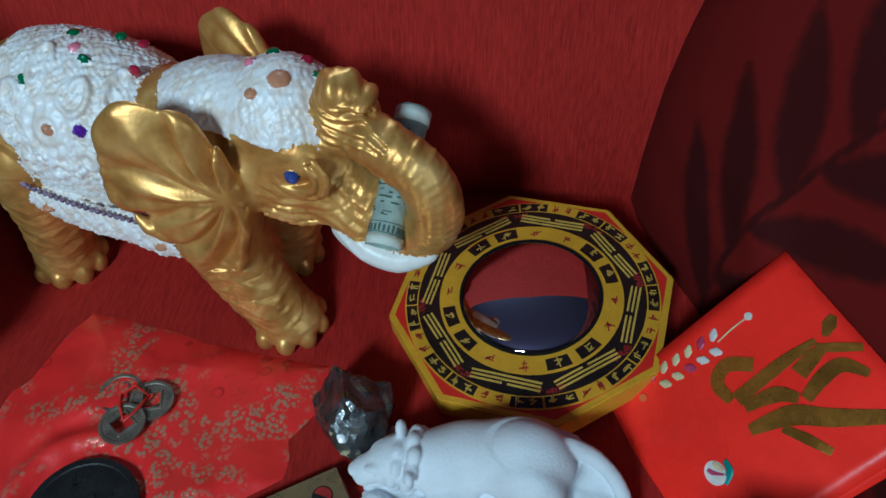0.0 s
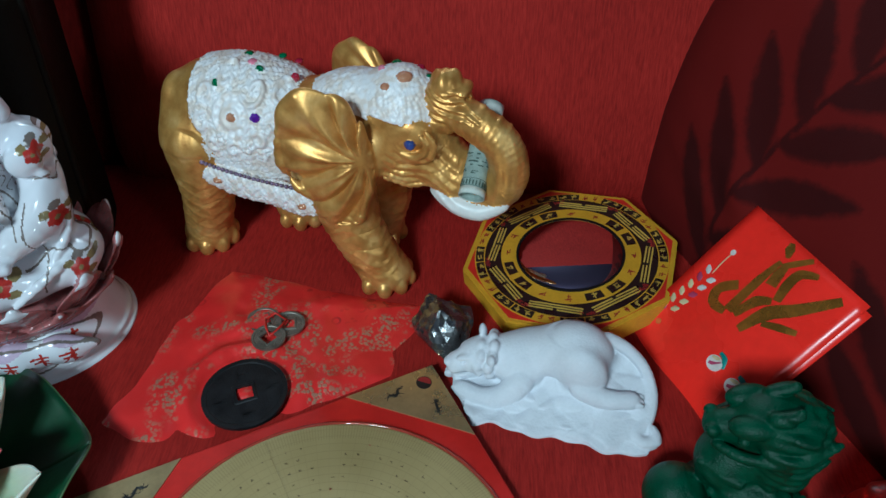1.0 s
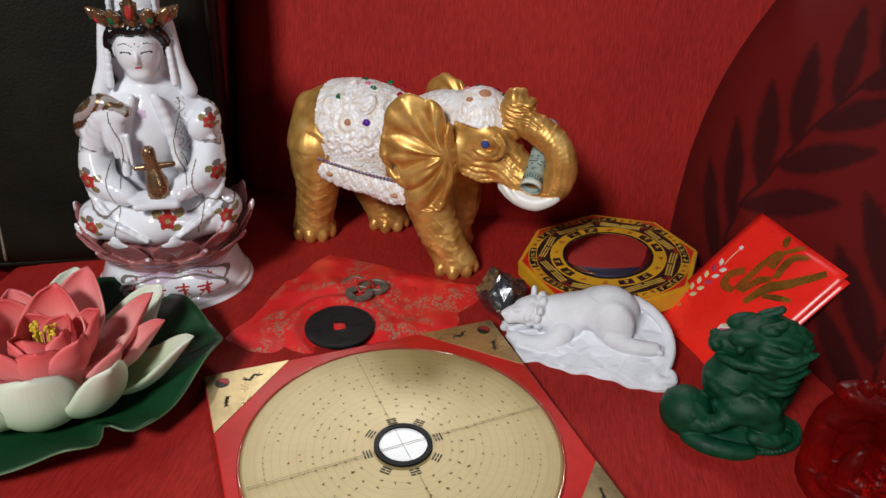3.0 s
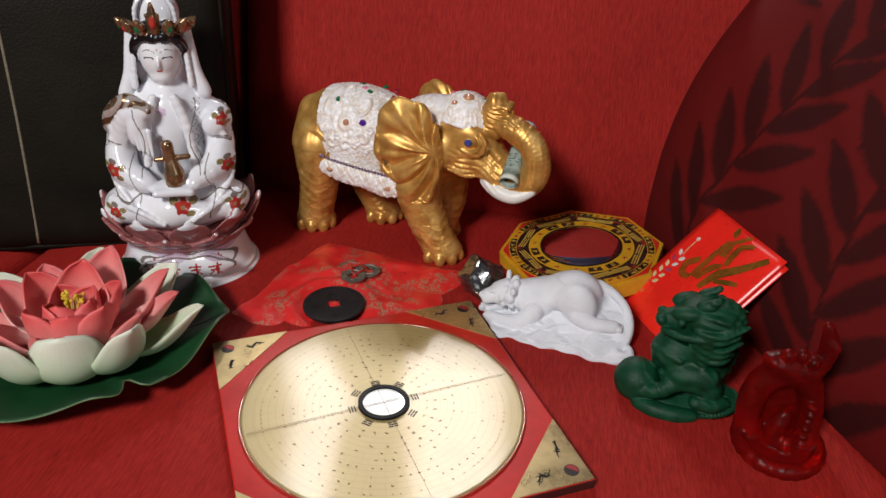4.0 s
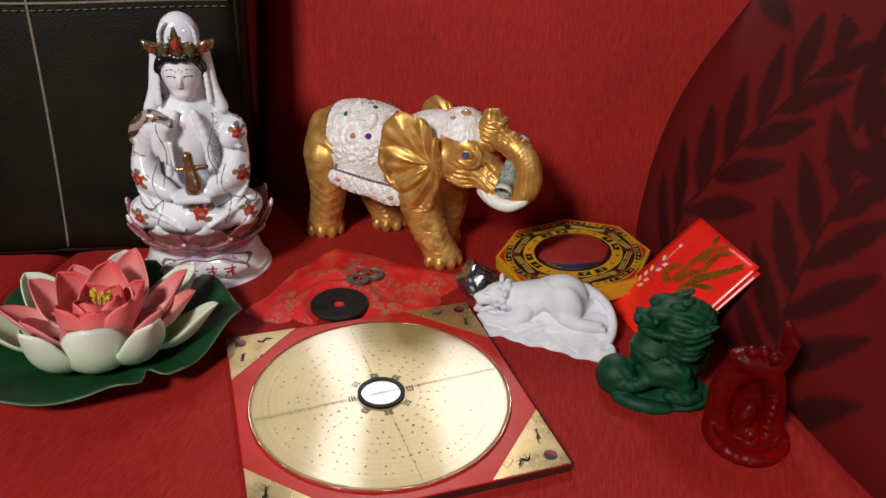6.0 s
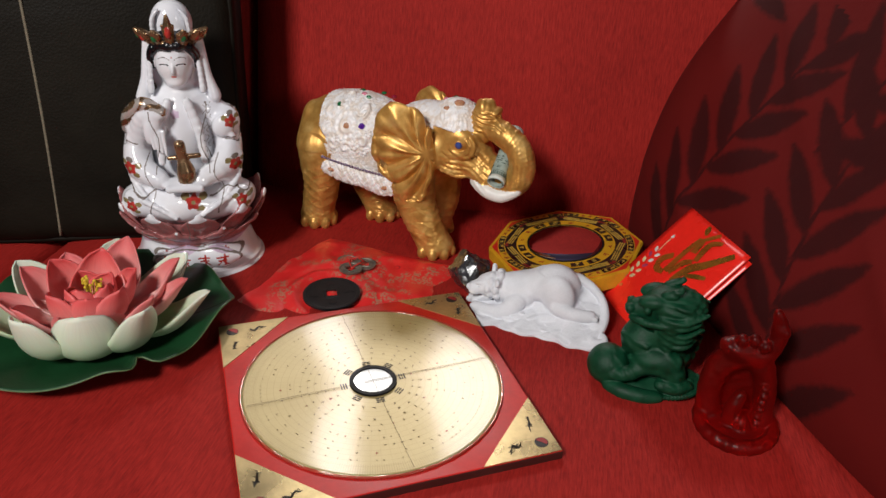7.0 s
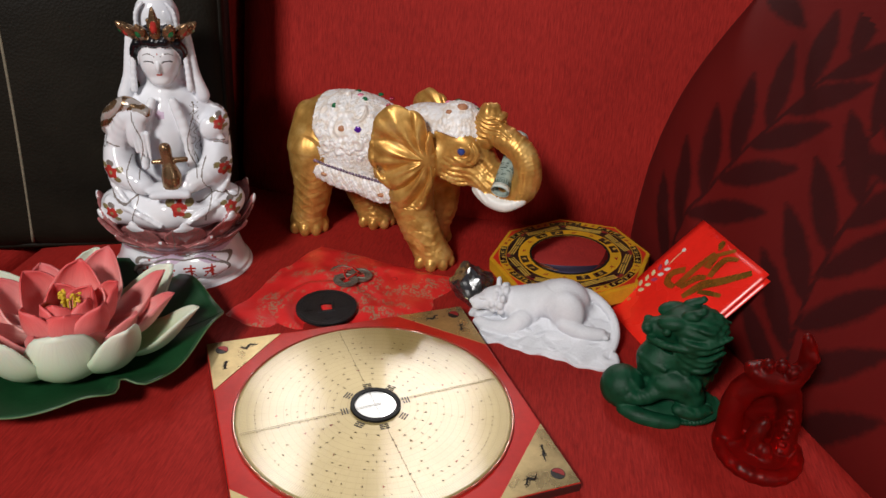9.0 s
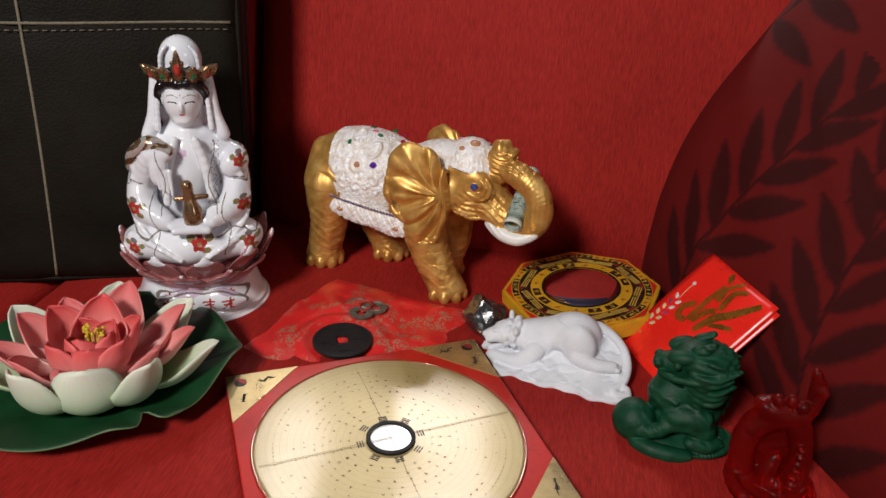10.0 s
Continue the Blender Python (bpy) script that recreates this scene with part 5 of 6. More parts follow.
    for deg, length, curl in ((-80, 0.042, -1.30), (-5, 0.040, -1.15), (70, 0.040, -0.80), (150, 0.042, -0.85), (-140, 0.041, -1.05)):
        petal("heart_petal", "petal_in", radians(deg), length, 0.0215, radians(50), curl, 0.005, 0.018, 0.62, 0.46)
    for i in range(14):
        a, r = rng.uniform(0, math.tau), rng.uniform(0.001, 0.009)
        x, y = r * math.cos(a), r * math.sin(a)
        top = 0.053 + rng.uniform(-0.005, 0.003)
        bm = bmesh.new()
        tube(bm, [(cx + x * 0.6, cy + y * 0.6, 0.034), (cx + x, cy + y, 0.052), (cx + x * 1.4, cy + y * 1.4, top)], 0.0007, 5)
        bmesh.ops.create_icosphere(bm, subdivisions=1, radius=0.0014, matrix=Matrix.Translation((cx + x * 1.4, cy + y * 1.4, top)))
        part("stamen", bm, M["stamen"], ob)


lotus()


# ---- compass board ----
LUO = pose(-0.048, 0.0585, 0.0005, 0, 0, 29)


def compass_board():
    ob = thing("compass_board", LUO, "square red lacquered geomancy compass board with brass dial", "compass")
    half, top = 0.1065, 0.0125
    bm = bmesh.new()
    slab(bm, (2 * half, 2 * half, top - 0.001), Matrix.Translation((0, 0, 0.0)), 0.0012)
    bm.normal_update()
    # side faces take the darker, shade-toned material
    for f in bm.faces:
        f.material_index = 0 if f.normal.z > 0.3 else 1
    part("board", bm, [M["lacquer"], M["board_side"]], ob)
    for sx, sy in ((1, 1), (1, -1), (-1, -1), (-1, 1)):
        bm = bmesh.new()
        leg, e = 0.0570, half - 0.0008
        tri = [(e * sx, e * sy), ((e - leg) * sx, e * sy), (e * sx, (e - leg) * sy)]
        if sx * sy < 0:
            tri.reverse()
        prism(bm, tri, top - 0.0012, top - 0.0004)
        corner = part("corner_plate", bm, M["corner_brass"], ob, "printed brass corner plate")
        cx, cy = (e - 0.0105) * sx, (e - 0.0105) * sy
        bm = bmesh.new()
        prism(bm, [(cx + x, cy + y) for x, y in ring_of(28, 0.0048)], top - 0.0006, top - 0.0001)
        part("emblem_dark", bm, M["ink"], corner, "black and red round emblem")
        bm = bmesh.new()
        arc = [(cx + 0.0042 * math.cos(a), cy + 0.0042 * math.sin(a)) for a in [math.pi * k / 14 - 0.8 for k in range(15)]]
        prism(bm, arc, top - 0.0003, top + 0.0001)
        part("emblem_red", bm, M["ink_red"], corner)
        rng = random.Random(int(5 + sx * 2 + sy))
        bm = bmesh.new()
        for k in range(2):
            ox, oy = ((e - 0.030) * sx, (e - 0.011) * sy) if k else ((e - 0.011) * sx, (e - 0.030) * sy)
            ang = rng.uniform(0, math.tau)
            spine = [Vector((ox + 0.012 * (j / 9 - 0.5) * (1 if k else 0.35), oy + 0.012 * (j / 9 - 0.5) * (0.35 if k else 1) + 0.0016 * math.sin(j * 1.1 + ang), top - 0.0004)) for j in range(10)]
            tube(bm, spine, 0.0007, 4, lambda t: 0.35 + math.sin(math.pi * t))
            for j in range(26):
                p = spine[rng.randrange(1, 9)] + Vector((rng.uniform(-0.0012, 0.0012), rng.uniform(-0.0012, 0.0012), 0))
                w = rng.uniform(0, math.tau)
                q = p + 0.0022 * rng.uniform(0.5, 1.2) * Vector((math.cos(w), math.sin(w), 0))
                tube(bm, [p, p.lerp(q, 0.6) + Vector((0.0003, -0.0003, 0)), q], 0.00026, 3)
        tagged(part("creature_print", bm, M["ink"], corner, "black printed ornament"), kind="stuff")
    bm = bmesh.new()
    lathe(bm, [(0.0965, top - 0.0011), (0.0968, top - 0.0003), (0.0958, top + 0.0004), (0.0945, top + 0.0002), (0.020, top + 0.0003)], 160)
    part("dial", bm, M["brass"], ob, "round engraved brass dial", smooth=True)
    bm = bmesh.new()
    rim_rng = random.Random(2)
    tube(bm, [((0.0972 + 0.0003 * rim_rng.random()) * math.cos(math.tau * k / 220), (0.0972 + 0.0003 * rim_rng.random()) * math.sin(math.tau * k / 220), top - 0.0006 + 0.0004 * rim_rng.random()) for k in range(221)], 0.0011, 7)
    part("dial_rim", bm, M["rim_gloss"], ob, "glossy raised bead round the dial", smooth=True)
    bm = bmesh.new()
    band(bm, 0.0146, 0.0178, top + 0.0002, top + 0.0022, 72)
    part("window_ring", bm, M["black_ring"], ob, "black ring of the compass window")
    bm = bmesh.new()
    prism(bm, ring_of(64, 0.0150), top + 0.0001, top + 0.0010)
    part("window_face", bm, M["compass_face"], ob, "white compass window")
    for a in (0, 90):
        bm = bmesh.new()
        for off in ((0.0,) if a else (-0.0007, 0.0007)):
            slab(bm, (0.188, 0.00013, 0.00015), pose(0, 0, top + 0.0011, 0, 0, a + 2.5) @ Matrix.Translation((0, off, 0)))
        part("cross_thread", bm, M["ink_brown"], ob, "thin dark cross thread")
    for k in range(8):
        bm = bmesh.new()
        for j in range(3):
            m = pose(0, 0, top + 0.0004, 0, 0, 45 * k) @ Matrix.Translation((0.0205 + 0.0019 * j, 0, 0))
            if (0b10110100 >> ((k + j) % 8)) & 1:
                slab(bm, (0.0009, 0.0062, 0.0002), m)
            else:
                for s in (-1, 1):
                    slab(bm, (0.0009, 0.0027, 0.0002), m @ Matrix.Translation((0, s * 0.0018, 0)))
        part("trigram", bm, M["ink"], ob, "black three-line sign")
    # tiny unreadable signs on the rings
    rng = random.Random(3)
    for name, mat, share in (("dial_engraving", "ink_brown", 0.85), ("red_dial_engraving", "ink_red", 0.06)):
        bm = bmesh.new()
        for ring, (r, count, size) in enumerate(((0.030, 24, 0.0020), (0.036, 24, 0.0022), (0.0425, 24, 0.0021), (0.0485, 36, 0.0016), (0.0545, 60, 0.0015), (0.0615, 72, 0.0015), (0.069, 72, 0.0017), (0.076, 72, 0.0017), (0.083, 120, 0.0012))):
            for k in range(count):
                if rng.random() > share * (0.5 if ring > 3 else 1.0):
                    continue
                m = pose(0, 0, top + 0.0003, 0, 0, 360 * k / count + 3) @ Matrix.Translation((r, 0, 0))
                for _ in range(3):
                    q = m @ pose(rng.uniform(-0.3, 0.3) * size, rng.uniform(-0.3, 0.3) * size, 0, 0, 0, rng.choice((0, 90, 90, 45)))
                    slab(bm, (size * rng.uniform(0.5, 1.0), size * 0.17, 0.00016), q)
        tagged(part(name, bm, M[mat], ob), kind="stuff")


compass_board()


# ---- eight-sided mirror ----
def bagua_mirror():
    gx, gy = 0.10, 0.03
    normal = Vector((-gx, -gy, 1)).normalized()
    turn = Vector((0, 0, 1)).rotation_difference(normal).to_matrix().to_4x4()
    m = Matrix.Translation(Vector((0.0845, 0.2980, 0.0245)) - 0.0160 * normal) @ turn @ pose(0, 0, 0, 0, 0, 8) @ Matrix.Scale(1.0, 4)
    ob = thing("octagonal_mirror", m, "eight-sided yellow and red charm mirror with round convex glass", "mirror")
    top = 0.0160
    bm = bmesh.new()
    prism(bm, ring_of(8, 0.0765), 0, top)
    bmesh.ops.bevel(bm, geom=bm.edges[:], offset=0.0009, segments=2, affect="EDGES")
    part("frame", bm, M["bag_yellow"], ob, "yellow painted wooden frame")
    bm = bmesh.new()
    prism(bm, ring_of(8, 0.0728), top - 0.0005, top + 0.0003)
    part("red_panel", bm, M["bag_red"], ob, "red printed corners")
    bm = bmesh.new()
    band(bm, 0.0395, 0.0672, top + 0.0001, top + 0.0008, 112)
    part("outer_ring", bm, M["bag_yellow"], ob)
    bm = bmesh.new()
    band(bm, 0.0395, 0.0600, top + 0.0006, top + 0.0011, 112)
    part("black_ring", bm, M["bag_black"], ob, "black printed ring")
    bm = bmesh.new()
    band(bm, 0.0372, 0.0485, top + 0.0009, top + 0.0014, 112)
    part("inner_ring", bm, M["bag_yellow"], ob)
    # thin black edge that also draws the shadow line round the glass
    bm = bmesh.new()
    band(bm, 0.0364, 0.0378, top - 0.001, top + 0.0024, 112)
    part("bezel_and_shadow_line", bm, M["black_ring"], ob)
    bm = bmesh.new()
    lathe(bm, [(0.0368 * math.cos(t * math.pi / 2 / 14), top + 0.0009 + 0.0062 * math.sin(t * math.pi / 2 / 14)) for t in range(14)], 96)
    part("mirror_glass", bm, M["mirror"], ob, "domed mirror glass", smooth=True)
    for k in range(8):
        bm = bmesh.new()
        for j in range(3):
            q = pose(0, 0, top + 0.0010, 0, 0, 22.5 + 45 * k) @ Matrix.Translation((0.0505 + 0.0022 * j, 0, 0))
            if (k * 5 + j * 3) % 4 < 2:
                slab(bm, (0.0011, 0.0355, 0.0004), q)
            else:
                for s in (-1, 1):
                    slab(bm, (0.0011, 0.0165, 0.0004), q @ Matrix.Translation((0, s * 0.0096, 0)))
        part("trigram", bm, M["bag_gold"], ob, "gold three-line sign")
    rng = random.Random(8)

    def sign(bm, q, size):
        """A small block of strokes that cannot be read."""
        for _ in range(5):
            slab(bm, (size * rng.uniform(0.5, 0.95), size * 0.13, 0.0002), q @ pose(rng.uniform(-0.3, 0.3) * size, rng.uniform(-0.36, 0.36) * size, 0, 0, 0, rng.choice((0, 0, 90, 90, 35))))
    for k in range(24):
        a = 360 * k / 24 + 4
        dark = k % 3 != 1
        if dark:
            bm = bmesh.new()
            band(bm, 0.0608, 0.0664, top + 0.0006, top + 0.0011, 6, radians(a - 7.0), radians(a + 7.0))
            part("sign_tile", bm, M["bag_black"], ob, "black tile on the outer ring")
        bm = bmesh.new()
        for off in (-3.4, 3.4):
            sign(bm, pose(0, 0, top + 0.0011, 0, 0, a + off) @ Matrix.Translation((0.0636, 0, 0)) @ pose(0, 0, 0, 0, 0, 90), 0.0042)
        tagged(part("sign", bm, M["bag_gold" if dark else "ink_red"], ob), kind="stuff")
    for k in range(16):
        a = 360 * k / 16 + 9
        dark = k % 4 in (0, 1)
        if dark:
            bm = bmesh.new()
            band(bm, 0.0405, 0.0470, top + 0.0012, top + 0.0017, 6, radians(a - 8), radians(a + 8))
            part("sign_tile", bm, M["bag_black"], ob)
        bm = bmesh.new()
        sign(bm, pose(0, 0, top + 0.0017 if dark else top + 0.0014, 0, 0, a) @ Matrix.Translation((0.0438, 0, 0)) @ pose(0, 0, 0, 0, 0, 90), 0.0046)
        tagged(part("sign", bm, M["bag_gold" if dark else "ink_red"], ob), kind="stuff")
    for k in range(8):
        bm = bmesh.new()
        for _ in range(7):
            sign(bm, pose(0, 0, top + 0.0011, 0, 0, 45 * k + rng.uniform(-7, 7)) @ Matrix.Translation((0.0578 + rng.uniform(-0.001, 0.001), 0, 0)), 0.0030)
        tagged(part("ornament", bm, M["ink_red"], ob, "dark red ornament"), kind="stuff")


bagua_mirror()


# ---- red envelope ----
def envelope():
    u, v = Vector((0.395, -0.918, 0.0)), Vector((-0.650, -0.251, -0.717))
    u.normalize()
    v = (v - u * u.dot(v)).normalized()
    m = Matrix((u, -v, u.cross(-v))).transposed().to_4x4()
    m.translation = Vector((0.1935, 0.282, 0.086))
    ob = thing("red_envelope", m, "glossy red money envelope with gold foil writing and small prints", "envelope")
    W, H = 0.0955, 0.116
    for z, skew in ((-0.0012, 0.0), (-0.0045, 0.003)):
        bm = sheet(14, 18, lambda a, b: (W * a + skew * (1 - b), -H * b - skew, z + 0.0022 * math.sin(math.pi * a) * math.sin(math.pi * b) * (1 if skew == 0 else -0.2) + 0.0006 * math.sin(9 * a + 5 * b)), -0.0004)
        part("front_paper" if skew == 0 else "back_paper", bm, M["envelope"], ob, smooth=True)

    def top_z(x, y):
        a, b = max(0, min(1, x / W)), max(0, min(1, -y / H))
        return -0.0012 + 0.0022 * math.sin(math.pi * a) * math.sin(math.pi * b) + 0.0006 * math.sin(9 * a + 5 * b) + 0.0006

    def stroke(pts, widths, mat, name, label="", lift=0.0):
        path = spread([(x / 1000, -y / 1000, 0) for x, y in pts], 8)
        bm = bmesh.new()
        rows = []
        for i, p in enumerate(path):
            way = (path[min(i + 1, len(path) - 1)] - path[max(i - 1, 0)]).normalized()
            side = Vector((-way.y, way.x, 0))
            w = (1.05 if mat == "foil" else 1.0) * np.interp(i / (len(path) - 1), np.linspace(0, 1, len(widths)), widths) / 1000
            rows.append([p + side * w * s for s in (-1, -0.33, 0.33, 1)])
        vs = [[bm.verts.new((q.x, q.y, top_z(q.x, q.y) + lift)) for q in r] for r in rows]
        for a, b in zip(vs, vs[1:]):
            for k in range(3):
                bm.faces.new((a[k], a[k + 1], b[k + 1], b[k]))
        bmesh.ops.recalc_face_normals(bm, faces=bm.faces[:])
        bmesh.ops.solidify(bm, geom=bm.faces[:], thickness=0.00012)
        part(name, bm, M[mat], ob, label, smooth=mat != "foil")
    foil = "gold foil brush stroke"
    for pts, w in ([((41.5, 11), (38.5, 6.5), (36.4, 2.7)), (1.0, 2.9, 1.4)], [((40.5, 15), (40.3, 32.6), (41.9, 57)), (1.3, 2.8, 3.2)],
                   [((41, 59), (33, 60.5), (28.0, 58), (26.6, 51), (33.5, 42)), (2.2, 3.0, 3.2, 3.2, 3.0)], [((43.0, 17), (47.8, 10.5), (53.9, 2.2)), (1.6, 2.0, 1.6)],
                   [((58.5, 33), (55.0, 22), (55.2, 13), (64, 7)), (2.4, 3.2, 3.0, 1.6)], [((48, 29), (45.9, 20.9), (44.8, 13.6)), (3.6, 3.2, 1.6)],
                   [((47.0, 56), (49.8, 42), (56.6, 35)), (2.2, 3.4, 2.0)], [((56, 60), (60.5, 42), (70.4, 29), (84, 8)), (2.2, 4.2, 3.6, 2.4)],
                   [((63, 48), (72, 42.4), (81, 37.8)), (1.6, 2.2, 1.6)]):
        stroke(pts, w, "foil", "foil_stroke", foil)
    rng = random.Random(21)
    for i in range(11):
        t = i / 10
        x, y = 11.0 + 3.5 * t + (1.6 if i % 2 else -1.6), 87 - 36 * t
        dx, dy = (4.6, -4.4) if i % 2 else (-4.2, -4.6)
        stroke(((x, y), (x + dx * 0.5, y + dy * 0.5), (x + dx, y + dy)), (0.7, 2.2, 0.5), rng.choice(("fire_teal", "fire_pink", "fire_cream", "fire_cream", "white_print")), "firecracker_print", "small coloured firecracker print")
    stroke(((14.8, 49), (14.0, 40), (14.2, 32)), (0.35, 0.4, 0.35), "fire_cream", "string_print")

    def dot(x, y, r, mat, name, squash=1.0):
        bm = bmesh.new()
        prism(bm, [(x / 1000 + r * a, -y / 1000 + r * b * squash) for a, b in ring_of(20, 0.001)], top_z(x / 1000, -y / 1000) - 0.0001, top_z(x / 1000, -y / 1000) + 0.0002)
        part(name, bm, M[mat], ob)
    dot(14.2, 30.7, 1.9, "white_print", "round_print")
    dot(13.7, 94.7, 2.0, "orange_print", "round_print")
    for cx, cy in ((62, 84), (80, 85)):
        dot(cx, cy, 5.6, "white_print", "lantern_print", 0.85)
        stroke(((cx - 2, cy - 7), (cx + 3, cy - 6), (cx + 6, cy - 1)), (1.0, 1.8, 1.2), "fire_teal", "lantern_trim", lift=0.0003)
        stroke(((cx - 3, cy + 2), (cx + 1, cy), (cx + 3, cy - 3)), (0.8, 1.4, 0.8), "fire_pink", "lantern_trim", lift=0.0003)
        stroke(((cx - 4, cy - 2), (cx - 1, cy - 3), (cx + 1, cy - 4)), (0.7, 1.2, 0.7), "fire_cream", "lantern_trim", lift=0.0003)
        stroke(((cx, cy + 4), (cx + 2, cy + 3), (cx + 4, cy + 1)), (0.7, 1.1, 0.7), "orange_print", "lantern_trim", lift=0.0003)


envelope()


# ---- white plaster tiger lying on a rock ----
def tiger():
    c = Clay((-0.078, -0.060, -0.002), (0.078, 0.044, 0.066), 0.0007)
    # rock slab: a long wedge that rises under the body, its front face broken
    sl, (x, y, z) = c.cut((-0.078, -0.058, 0), (0.078, 0.044, 0.034), 0.002)
    front = -0.0395 - 0.06 * np.clip(x, -0.05, 0.05) + 0.030 * np.clip((-0.046 - x) / 0.018, 0, 1) ** 1.2 + 0.0016 * np.sin(150 * x) + 0.0010 * np.sin(330 * x + 1)
    right = 0.0575 - 0.10 * np.clip(-0.020 - y, 0, 1) - 1.0 * np.clip(y + 0.003, 0, 1) + 0.0009 * np.sin(260 * y)
    side = np.maximum(np.maximum(front - y, y - 0.024), np.maximum(-0.0640 - x + 0.25 * np.clip(y, 0, 1), x - right))
    height = 0.0068 + np.clip((y - front) / 0.040, 0, 1) * (0.0040 + 0.0150 * np.clip((x + 0.050) / 0.075, 0, 1))
    height = np.where(x > 0.012, np.maximum(height, 0.0190 + 0.74 * (y + 0.008) - 0.25 * np.clip(0.030 - x, 0, 1)), height)
    height = height + 0.0013 * np.abs(np.sin(70 * x + 95 * y + 1.6 * np.sin(110 * y + 40 * x))) - 0.0011 * np.abs(np.sin(120 * y - 100 * x + 1.5 * np.sin(130 * x))) + 0.00025 * np.sin(520 * x - 380 * y)
    c.blend(sl, (np.maximum(side + 0.10 * z, z - height) * 0.8).astype(np.float32), 0, 0)
    # trunk, sunken loin, high haunch, shoulder
    c.ball((-0.010, 0.007, 0.0290), (0.0300, 0.0160, 0.0138), (0, -10, -3), k=0.0010)
    c.ball((0.010, 0.006, 0.0370), (0.0205, 0.0165, 0.0155), (0, 8, -6), k=0.011)
    c.ball((-0.029, 0.001, 0.0235), (0.0140, 0.0140, 0.0125), (0, 0, 0), k=0.005)
    c.ball((-0.020, -0.006, 0.0215), (0.0110, 0.0065, 0.0120), (0, 24, 0), k=0.003)
    # hind leg: thigh, hock and long foot
    c.ball((0.013, -0.0085, 0.0330), (0.0150, 0.0085, 0.0165), (0, -22, -8), k=0.006)
    c.chain([(0.014, -0.0130, 0.0240), (0.025, -0.0165, 0.0222), (0.036, -0.0165, 0.0220), (0.044, -0.0150, 0.0222)], [0.0070, 0.0056, 0.0048, 0.0046], k=0.0015)
    for i in range(3):
        c.ball((0.0478, -0.0182 + 0.0032 * i, 0.0218), (0.0030, 0.0017, 0.0024), k=0.0006)
    # forelegs: the near one folded forwards under the chin
    c.chain([(-0.022, -0.011, 0.0195), (-0.030, -0.0180, 0.0125), (-0.044, -0.0200, 0.0100), (-0.0570, -0.0150, 0.0090)], [0.0086, 0.0068, 0.0054, 0.0050], k=0.0015)
    c.chain([(-0.040, 0.010, 0.0180), (-0.054, 0.004, 0.0120), (-0.0635, -0.002, 0.0100)], [0.0076, 0.0056, 0.0046], k=0.002)
    for px, py in ((-0.0600, -0.0125), (-0.0665, -0.002)):
        for i in (-1, 0, 1):
            c.ball((px, py + 0.0030 * i, 0.0088), (0.0030, 0.0017, 0.0028), k=0.0006)
    # head: broad skull, muzzle, open jaw
    c.rod((-0.028, 0.004, 0.0265), (-0.044, 0.001, 0.0255), 0.0118, 0.0112, k=0.004)
    c.ball((-0.0490, -0.001, 0.0262), (0.0112, 0.0112, 0.0104), (0, -14, 20), k=0.003)
    c.rod((-0.0530, -0.003, 0.0250), (-0.0610, -0.006, 0.0225), 0.0084, 0.0068, k=0.003)
    c.ball((-0.0664, -0.0075, 0.0238), (0.0028, 0.0036, 0.0024), k=0.0012)
    c.rod((-0.0520, -0.003, 0.0155), (-0.0600, -0.0060, 0.0128), 0.0058, 0.0042, k=0.0018)
    c.ball((-0.0605, -0.0070, 0.0165), (0.0078, 0.0080, 0.0022), (0, -16, 20), carve=True)
    for s in (-1, 1):
        c.ball((-0.0560, -0.003 + s * 0.0058, 0.0306), (0.0050, 0.0024, 0.0018), (0, -14, 20 + s * 12), k=0.0010)
        c.ball((-0.0570, -0.004 + s * 0.0066, 0.0278), (0.0022, 0.0011, 0.0010), (0, -14, 20), carve=True)
        c.ball((-0.0620, -0.0065 + s * 0.0040, 0.0215), (0.0038, 0.0030, 0.0034), k=0.0012)
    c.ball((-0.0480, 0.0085, 0.0375), (0.0024, 0.0036, 0.0048), (-14, -10, 0), k=0.0010)
    c.ball((-0.0400, -0.0125, 0.0345), (0.0024, 0.0034, 0.0036), (20, 10, 20), k=0.0010)
    # ruff: two collars of rounded tufts behind the face
    for x0, y0, z0, far, count, size in ((-0.0405, 0.0010, 0.0258, 0.0118, 11, (0.0034, 0.0042, 0.0046)), (-0.0475, -0.0012, 0.0255, 0.0098, 9, (0.0030, 0.0034, 0.0042))):
        for i in range(count):
            a = math.tau * (i + 0.3) / count
            c.ball((x0 + 0.0012 * math.cos(3 * a), y0 + far * math.cos(a), z0 + 0.95 * far * math.sin(a)), size, (math.degrees(a), 0, 0), k=0.0009)
    # tail laid along the rim of the rock, its tip curled
    c.chain([(0.026, 0.012, 0.0420), (0.038, 0.011, 0.0370), (0.0495, 0.004, 0.0300), (0.0555, -0.008, 0.0215), (0.0545, -0.0200, 0.0140), (0.0480, -0.0300, 0.0105), (0.0520, -0.0350, 0.0095), (0.0585, -0.0320, 0.0105), (0.0570, -0.0265, 0.0125)],
            [0.0040, 0.0034, 0.0030, 0.0029, 0.0029, 0.0030, 0.0032, 0.0032, 0.0026], k=0.0018)
    # shallow ledges and chips on the slab
    rng = random.Random(5)
    for i in range(22):
        px, py = rng.uniform(-0.050, 0.044), rng.uniform(-0.033, -0.014)
        t = 0.0068 + min(1, max(0, (py + 0.040) / 0.040)) * (0.0040 + 0.0150 * min(1, max(0, (px + 0.050) / 0.075)))
